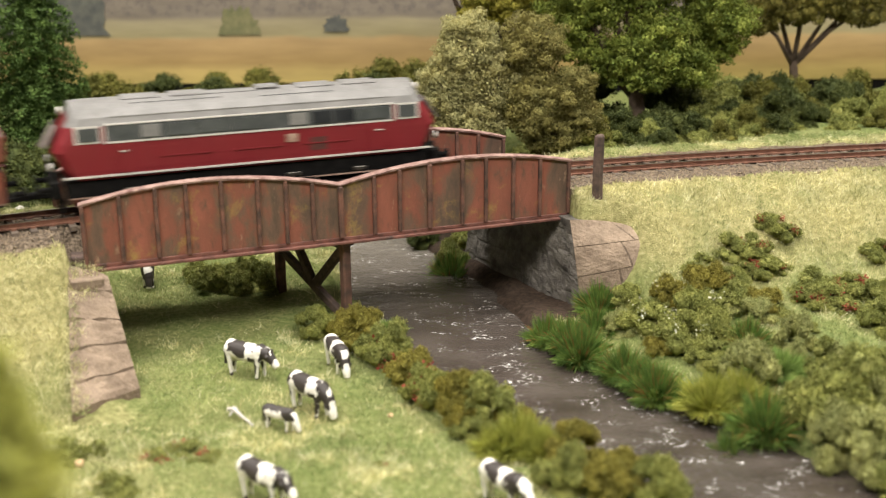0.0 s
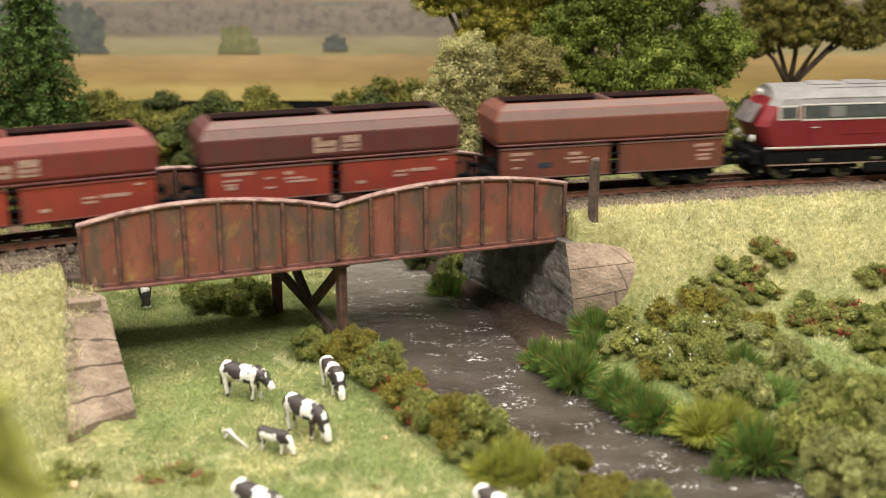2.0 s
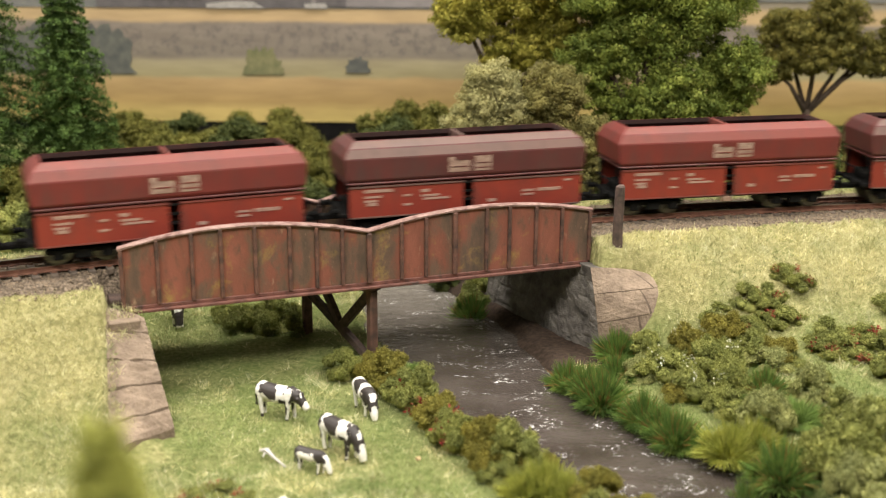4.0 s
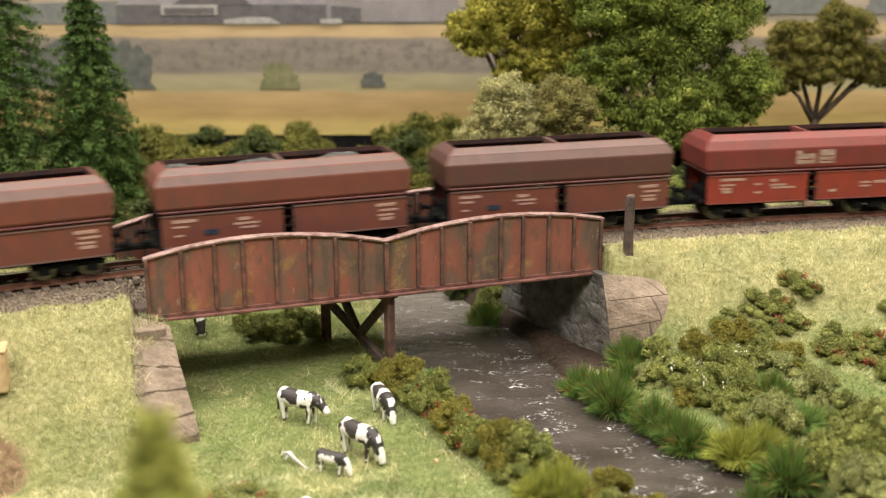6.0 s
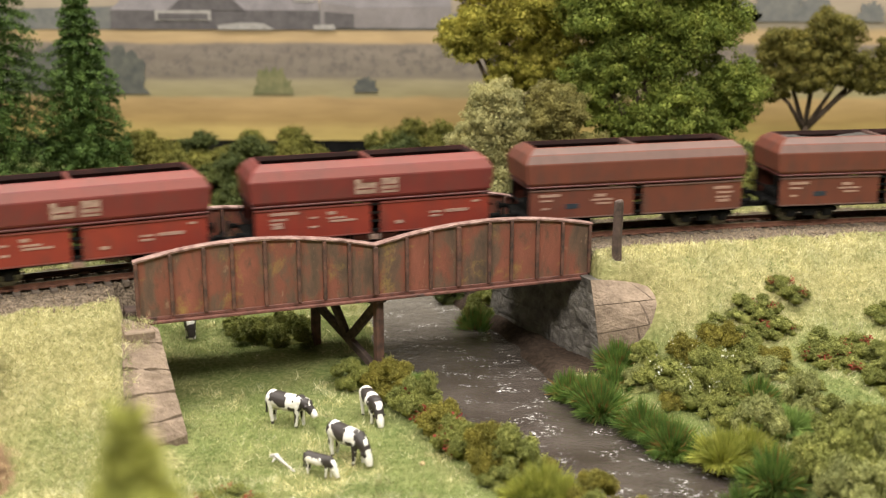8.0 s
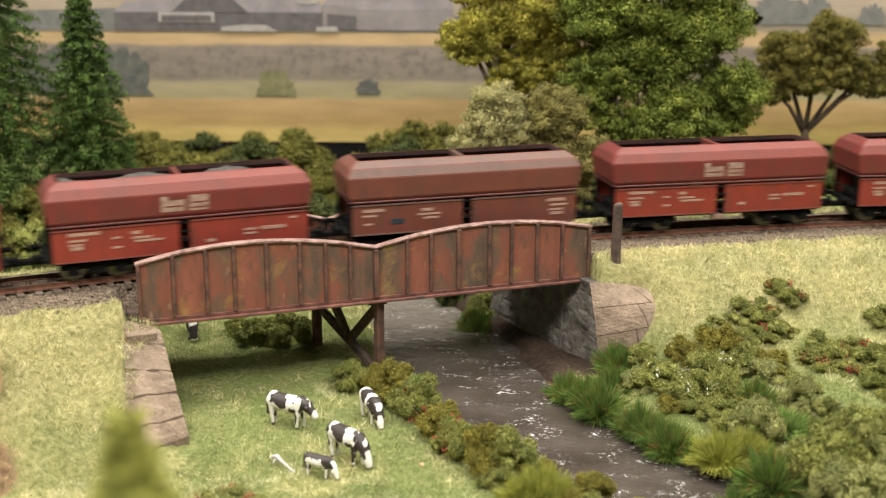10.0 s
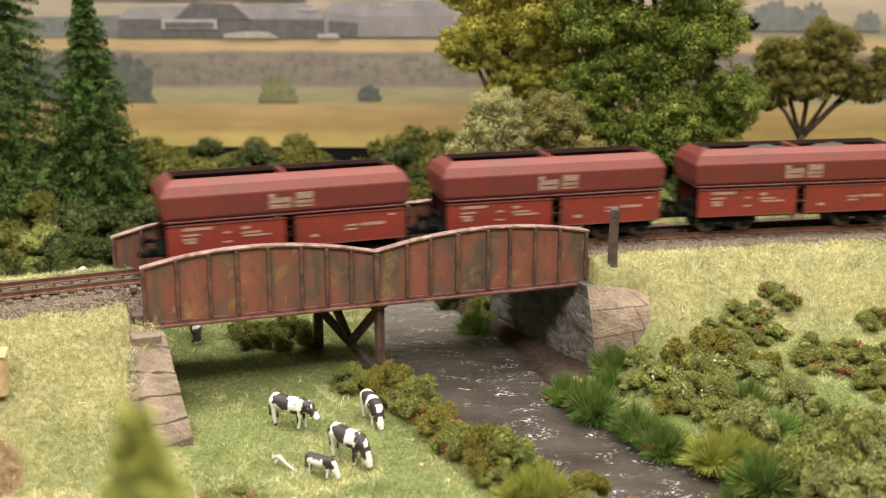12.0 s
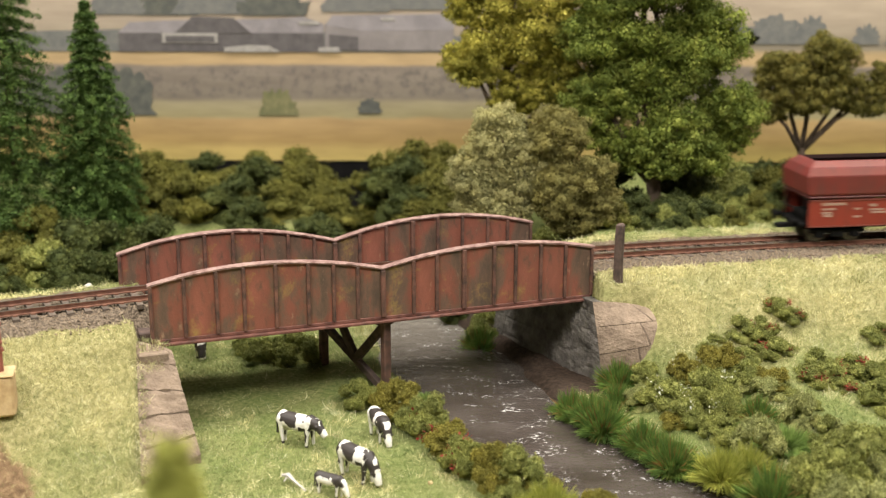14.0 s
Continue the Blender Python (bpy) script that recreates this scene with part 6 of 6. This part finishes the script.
spruce((-0.258, 0.190, 0.020), 0.172, 0.046, "dark green spruce tree in front of the backdrop", 1)
spruce((-0.312, 0.185, 0.020), 0.230, 0.060, "tall dark green spruce tree in front of the backdrop", 2)
spruce((-0.370, 0.200, 0.020), 0.180, 0.050, "dark green spruce tree at the edge of the scrub", 3)
spruce((-0.0580, -0.422, height(-0.0580, -0.422)), 0.1430, 0.036, "yellow-green spruce standing close to the viewer", 4, quads=30000, material=F_NEAR)


def build_grass():
    rg = np.random.default_rng(9)
    n = 760000
    x, y = rg.uniform(-0.31, 0.33, n), rg.uniform(-0.265, 0.125, n)
    h, straw, ballast, earth, mud = land(x, y)
    s, d = track_sd(x, y)
    patch = 0.5 + 0.75 * mottle(x, y, 0.016, 1) + 0.65 * mottle(x, y, 0.006, 2) + 0.45 * mottle(x, y, 0.0024, 3)
    keep = (mud < 0.25) & (ballast < 0.35 + rg.uniform(0, 0.25, n)) & (rg.uniform(0, 1, n) > earth * 1.1)
    keep &= ~((np.abs(d) < 0.024) & (s > S_LEFT - 0.01) & (s < S_RIGHT + 0.01) & (rg.uniform(0, 1, n) > 0.15))
    # bare stone of the two wings
    pl, pr = np.interp(y, [-0.148, -0.087], [-0.143, -0.157]), np.interp(y, [-0.1215, -0.087], [-0.1225, -0.1415])
    edge = pl + 0.0030 + 0.0030 * ripple(y, x, 0.0030) + rg.normal(0, 0.0012, n) + 0.006 * smooth(-0.135, -0.150, y) + 0.008 * smooth(-0.108, -0.090, y)
    keep &= ~((y > -0.150) & (y < -0.080) & (x > edge) & (x < pr + 0.002))
    # what hangs over the wing stones stands on them
    across = np.clip((x - pl) / np.maximum(pr - pl, 1e-4), 0, 1)
    zl, zr = np.interp(y, [-0.148, -0.087], [0.0095, 0.0495]), np.interp(y, [-0.1215, -0.088], [0.0075, 0.0455])
    h = np.where((y > -0.150) & (y < -0.080) & (x > pl - 0.002) & (x < pr), np.maximum(h, zl + (zr - zl) * across), h)
    keep &= ~((x > 0.055 + 0.002 * ripple(y, x, 0.003)) & (x < 0.101 - 1.1 * np.maximum(y + 0.033, 0) + 0.003 * ripple(y, x, 0.004)) & (y > -0.040) & (y < -0.0245 + 0.0020 * ripple(x, y, 0.003)))
    x, y, h, straw, patch, s, d = (v[keep] for v in (x, y, h, straw, patch, s, d))
    n = len(x)
    dry = rg.uniform(0, 1, n) < np.clip(0.5 + 2.2 * (np.minimum(straw, 0.68) - 0.45 + 0.7 * (patch - 0.5)), 0.04, 0.97)
    foot = np.stack([x, y, h - 0.0003], 1)
    stray = rg.uniform(0, 1, n) < 0.10
    lean = rg.normal(0, 1.15, (n, 2))
    ln = rg.uniform(0.0011, 0.0034, n) * np.where(dry, 1.15, 0.75) * np.where(stray, 1.7, 1.0)
    dirs = np.concatenate([lean, np.ones((n, 1))], 1)
    dirs /= np.linalg.norm(dirs, axis=1, keepdims=True)
    tip = foot + dirs * ln[:, None]
    a = rg.uniform(0, 6.283, n)
    w = np.stack([np.cos(a), np.sin(a), np.zeros(n)], 1) * (rg.uniform(0.00009, 0.00017, n) * np.where(stray, 1.3, 1.0))[:, None]
    tri = np.stack([foot - w, foot + w, tip], 1)
    for mask, name, mat, label in ((dry, "straw_grass", F_STRAW, "pale yellow static grass on the slopes"), (~dry, "meadow_grass", F_MEADOW, "short green static grass on the meadow")):
        tagged(new(name, flat_mesh(name, tri[mask].reshape(-1, 3), 3, mat)), label, "grass", kind="stuff")


build_grass()


# ---- cows and small things ----
def cow_mesh(grazing, coat):
    """A painted cow figure, head forward along x, in one skin."""
    bm = bmesh.new()
    k = 0.001
    tube(bm, [(-9.8 * k, 0, 12.2 * k), (-8.9 * k, 0, 11.6 * k), (-5 * k, 0, 11.0 * k), (0, 0, 10.4 * k), (4 * k, 0, 10.8 * k), (7 * k, 0, 11.4 * k), (8.4 * k, 0, 11.6 * k)], [1.5 * k, 3.3 * k, 3.6 * k, 3.9 * k, 3.6 * k, 3.1 * k, 1.7 * k], 14)
    if grazing:
        neck = [(6.0, 0, 12.0), (9.2, 0, 9.6), (11.0, 0, 6.6)]
        head, nose_, ears = (11.0, 0, 6.2), (12.8, 0, 1.7), (10.9, 6.6)
    else:
        neck = [(6.0, 0, 12.2), (9.4, 0, 11.4), (11.6, 0, 9.6)]
        head, nose_, ears = (11.4, 0, 9.8), (14.6, 0, 6.4), (11.2, 10.8)
    v = lambda p: tuple(c * k for c in p)
    tube(bm, [v(p) for p in neck], [3.1 * k, 2.6 * k, 2.0 * k], 12)
    mid = tuple((a + b) / 2 for a, b in zip(head, nose_))
    tube(bm, [v(head), v(mid), v(nose_)], [1.95 * k, 1.75 * k, 1.25 * k], 12)
    for s in (-1, 1):
        tube(bm, [v((ears[0], s * 1.2, ears[1])), v((ears[0] - 0.3, s * 3.0, ears[1] + 0.3))], [0.75 * k, 0.35 * k], 8)
        tube(bm, [v((ears[0] + 0.2, s * 0.8, ears[1] + 1.0)), v((ears[0] + 0.5, s * 1.9, ears[1] + 2.4))], [0.45 * k, 0.25 * k], 6)
        for x, fwd in ((6.2, 0.7 * s), (-7.4, -0.8 * s)):
            tube(bm, [v((x, s * 1.7, 10.5)), v((x + fwd * 0.4, s * 1.9, 5.4)), v((x + fwd, s * 1.9, 1.0)), v((x + fwd + 0.3, s * 1.9, 0.0))], [1.8 * k, 1.0 * k, 0.72 * k, 0.95 * k], 9)
    tube(bm, [v((-9.6, 0, 13.4)), v((-10.8, 0, 11.0)), v((-10.8, 0, 5.5)), v((-10.6, 0, 4.0))], [0.6 * k, 0.5 * k, 0.5 * k, 0.8 * k], 7)
    tube(bm, [v((-4.6, 0, 7.9)), v((-4.6, 0, 6.3))], [1.3 * k, 0.9 * k], 9)
    return link_mesh("cow", bm, M_COWS[coat])


def build_cows():
    rows = [(False, 0, -0.0830, -0.1030, -26, 1.04), (True, 1, -0.0460, -0.0965, -66, 0.96), (True, 2, -0.0530, -0.1385, -42, 1.06), (True, 3, -0.0630, -0.1540, -25, 0.68), (False, 0, -0.0610, -0.2090, -38, 1.02), (False, 1, 0.0185, -0.2120, -50, 0.98), (True, 4, -0.1535, 0.0180, -75, 1.0)]
    for grazing, coat, x, y, turn, size in rows:
        ob = new("cow_figure", cow_mesh(grazing, coat))
        ob.matrix_basis = pose(x, y, height(x, y) - 0.0008, 0, 0, turn) @ Matrix.Diagonal((size, size * 1.02, size * 1.04, 1))
        mod = ob.modifiers.new("skin", "REMESH")
        mod.mode, mod.voxel_size, mod.use_smooth_shade = "VOXEL", 0.00042, True
        sm = ob.modifiers.new("soft", "SMOOTH")
        sm.factor, sm.iterations = 0.5, 3
        word = "small black and white calf figure grazing in the meadow" if size < 0.8 else ("black and white cow figure standing in the meadow" if not grazing else "black and white cow figure grazing in the meadow")
        tagged(ob, word, "cow figure", "cows in the meadow")


build_cows()


def build_small():
    rng = random.Random(8)
    # old timber post beside the bridge end
    bm = bmesh.new()
    tube(bm, [(0, 0, -0.004), (0.0002, 0, 0.004), (-0.0003, 0, 0.016), (0, 0, 0.030), (0.0002, 0, 0.0375), (0, 0, 0.0382)], [0.0026, 0.0026, 0.0025, 0.0024, 0.0023, 0.0017], 9)
    for v in bm.verts:
        v.co.x += rng.uniform(-0.00025, 0.00025)
        v.co.y += rng.uniform(-0.00025, 0.00025)
    thing("timber_post", bm, M_TIMBER, "short dark weathered timber post beside the bridge end", "post", m=pose(0.0730, -0.0110, 0.0490))
    # tan boulder at the trestle foot
    bm = bmesh.new()
    bmesh.ops.create_icosphere(bm, subdivisions=3, radius=0.005)
    for v in bm.verts:
        v.co *= 1 + 0.16 * noise.noise(v.co * 420)
        v.co.z *= 0.8
    thing("boulder", bm, M_TAN, "tan boulder at the foot of the trestle", "boulder", m=pose(-0.0405, -0.0370, 0.0040, 0, 0, 40), smooth=True)
    # pale stones in grass and behind the track
    for x, y, r in ((-0.0215, -0.1455, 0.0011), (-0.1970, -0.0320, 0.0022), (-0.1300, -0.1830, 0.0018), (-0.0380, -0.0820, 0.0010)):
        bm = bmesh.new()
        bmesh.ops.create_icosphere(bm, subdivisions=2, radius=r)
        for v in bm.verts:
            v.co *= 1 + 0.25 * noise.noise(v.co * 900)
        thing("stone", bm, M_WHITE if r > 0.002 else M_PILLAR, "small pale stone lying in the grass", "stone", "loose stones", m=pose(x, y, height(x, y) + r * 0.5), smooth=True)
    # dry twig in the meadow
    bm = bmesh.new()
    tube(bm, [(-0.005, 0.004, 0.0042), (-0.0025, 0.0025, 0.0050), (0.001, -0.001, 0.0034), (0.006, -0.005, 0.0014)], [0.0007, 0.0011, 0.0006, 0.0003], 6)
    tube(bm, [(-0.0025, 0.0025, 0.0046), (-0.0040, 0.0005, 0.0030)], [0.0006, 0.0003], 5)
    thing("dry_twig", bm, M_WHITE, "bleached dry twig lying in the meadow", "twig", m=pose(-0.0790, -0.1480, height(-0.079, -0.148) - 0.0010))
    # ochre pillar with a red-brown railing
    root = empty("railing_pillar", pose(-0.2072, -0.1410, height(-0.2072, -0.141) - 0.001, 0, 0, 15), "ochre stone pillar carrying a red-brown railing post", "railing")
    part("pillar", boxes((-0.011, 0.011, -0.006, 0.006, 0, 0.0175, 0.001)), M_PILLAR, root)
    part("cap", boxes((-0.0115, 0.0115, -0.0065, 0.0065, 0.0175, 0.0185, 0.0004)), M_PILLAR, root)
    for x in (-0.006, 0.006):
        bm = bmesh.new()
        tube(bm, [(x, 0, 0.0185), (x, 0, 0.0385)], [0.0013, 0.0012], 8)
        tube(bm, [(x, 0, 0.0272), (x, 0, 0.0288)], [0.0020, 0.0020], 8)
        part("railing_post", bm, M_REDRAIL, root, "red-brown railing post")
    bm = bmesh.new()
    for z in (0.0390, 0.0310):
        tube(bm, [(-0.011, 0, z), (0.0075, 0, z)], [0.0009, 0.0009], 7)
    part("hand_rail", bm, M_REDRAIL, root, "red-brown hand rail")


build_small()


# ---- pieces of the track and loose ballast ----
def build_sleepers():
    bm = boxes((-0.0016, 0.0016, -0.0150, 0.0150, -0.0026, 0.0, 0.0003))
    for y in (-0.00825, 0.00825):
        for k in (-1, 1):
            box(bm, -0.0010, 0.0010, y + k * 0.0022 - 0.0007, y + k * 0.0022 + 0.0007, 0.0, 0.0007)
    for f in bm.faces:
        f.material_index = 1 if f.calc_center_median().z > 0.0001 else 0
    me = link_mesh("sleeper", bm, [M_SLEEPER, M_RAIL])
    step = 0.0080
    far = bmesh.new()
    for k in range(-356, 250):
        s = k * step
        m = track_pose(s, -0.0026)
        if -0.80 < s < -0.20:
            share("sleeper", me, TRACK, m)
        else:
            box(far, -0.0016, 0.0016, -0.0150, 0.0150, -0.0026, 0.0, 0, m)
    ob = part("far_sleepers", far, M_SLEEPER, TRACK)
    ob["kind"] = "stuff"


build_sleepers()


def build_ballast():
    rg = np.random.default_rng(14)
    n = 9000
    s, d = rg.uniform(-0.82, -0.22, n), rg.uniform(-0.030, 0.030, n)
    a = s / TR
    x, y = TC[0] + (TR + d) * np.sin(a), TC[1] + (TR + d) * np.cos(a)
    ok = ((s < S_LEFT) | (s > S_RIGHT)) & (rg.uniform(0, 1, n) < np.clip((0.032 - np.abs(d)) / 0.006, 0.1, 1))
    x, y = x[ok], y[ok]
    h = land(x, y)[0]
    c = np.stack([x, y, h + 0.0001], 1)
    r = rg.uniform(0.0004, 0.0009, len(c))[:, None]
    ax = np.array([[1, 0, 0], [0, 1, 0], [-1, 0, 0], [0, -1, 0], [0, 0, 0.8], [0, 0, -0.8]], float)
    q = [rand_dirs(rg, len(c)) * 0.35 + v for v in ax]
    v = [c + p * r for p in q]
    tri = []
    for i in range(4):
        tri.append(np.stack([v[i], v[(i + 1) % 4], v[4]], 1))
        tri.append(np.stack([v[(i + 1) % 4], v[i], v[5]], 1))
    tagged(new("track_ballast", flat_mesh("track_ballast", np.concatenate(tri).reshape(-1, 3), 3, M_BALLAST)), "loose grey-brown ballast stones along the track", "ballast", kind="stuff")


build_ballast()

motions()
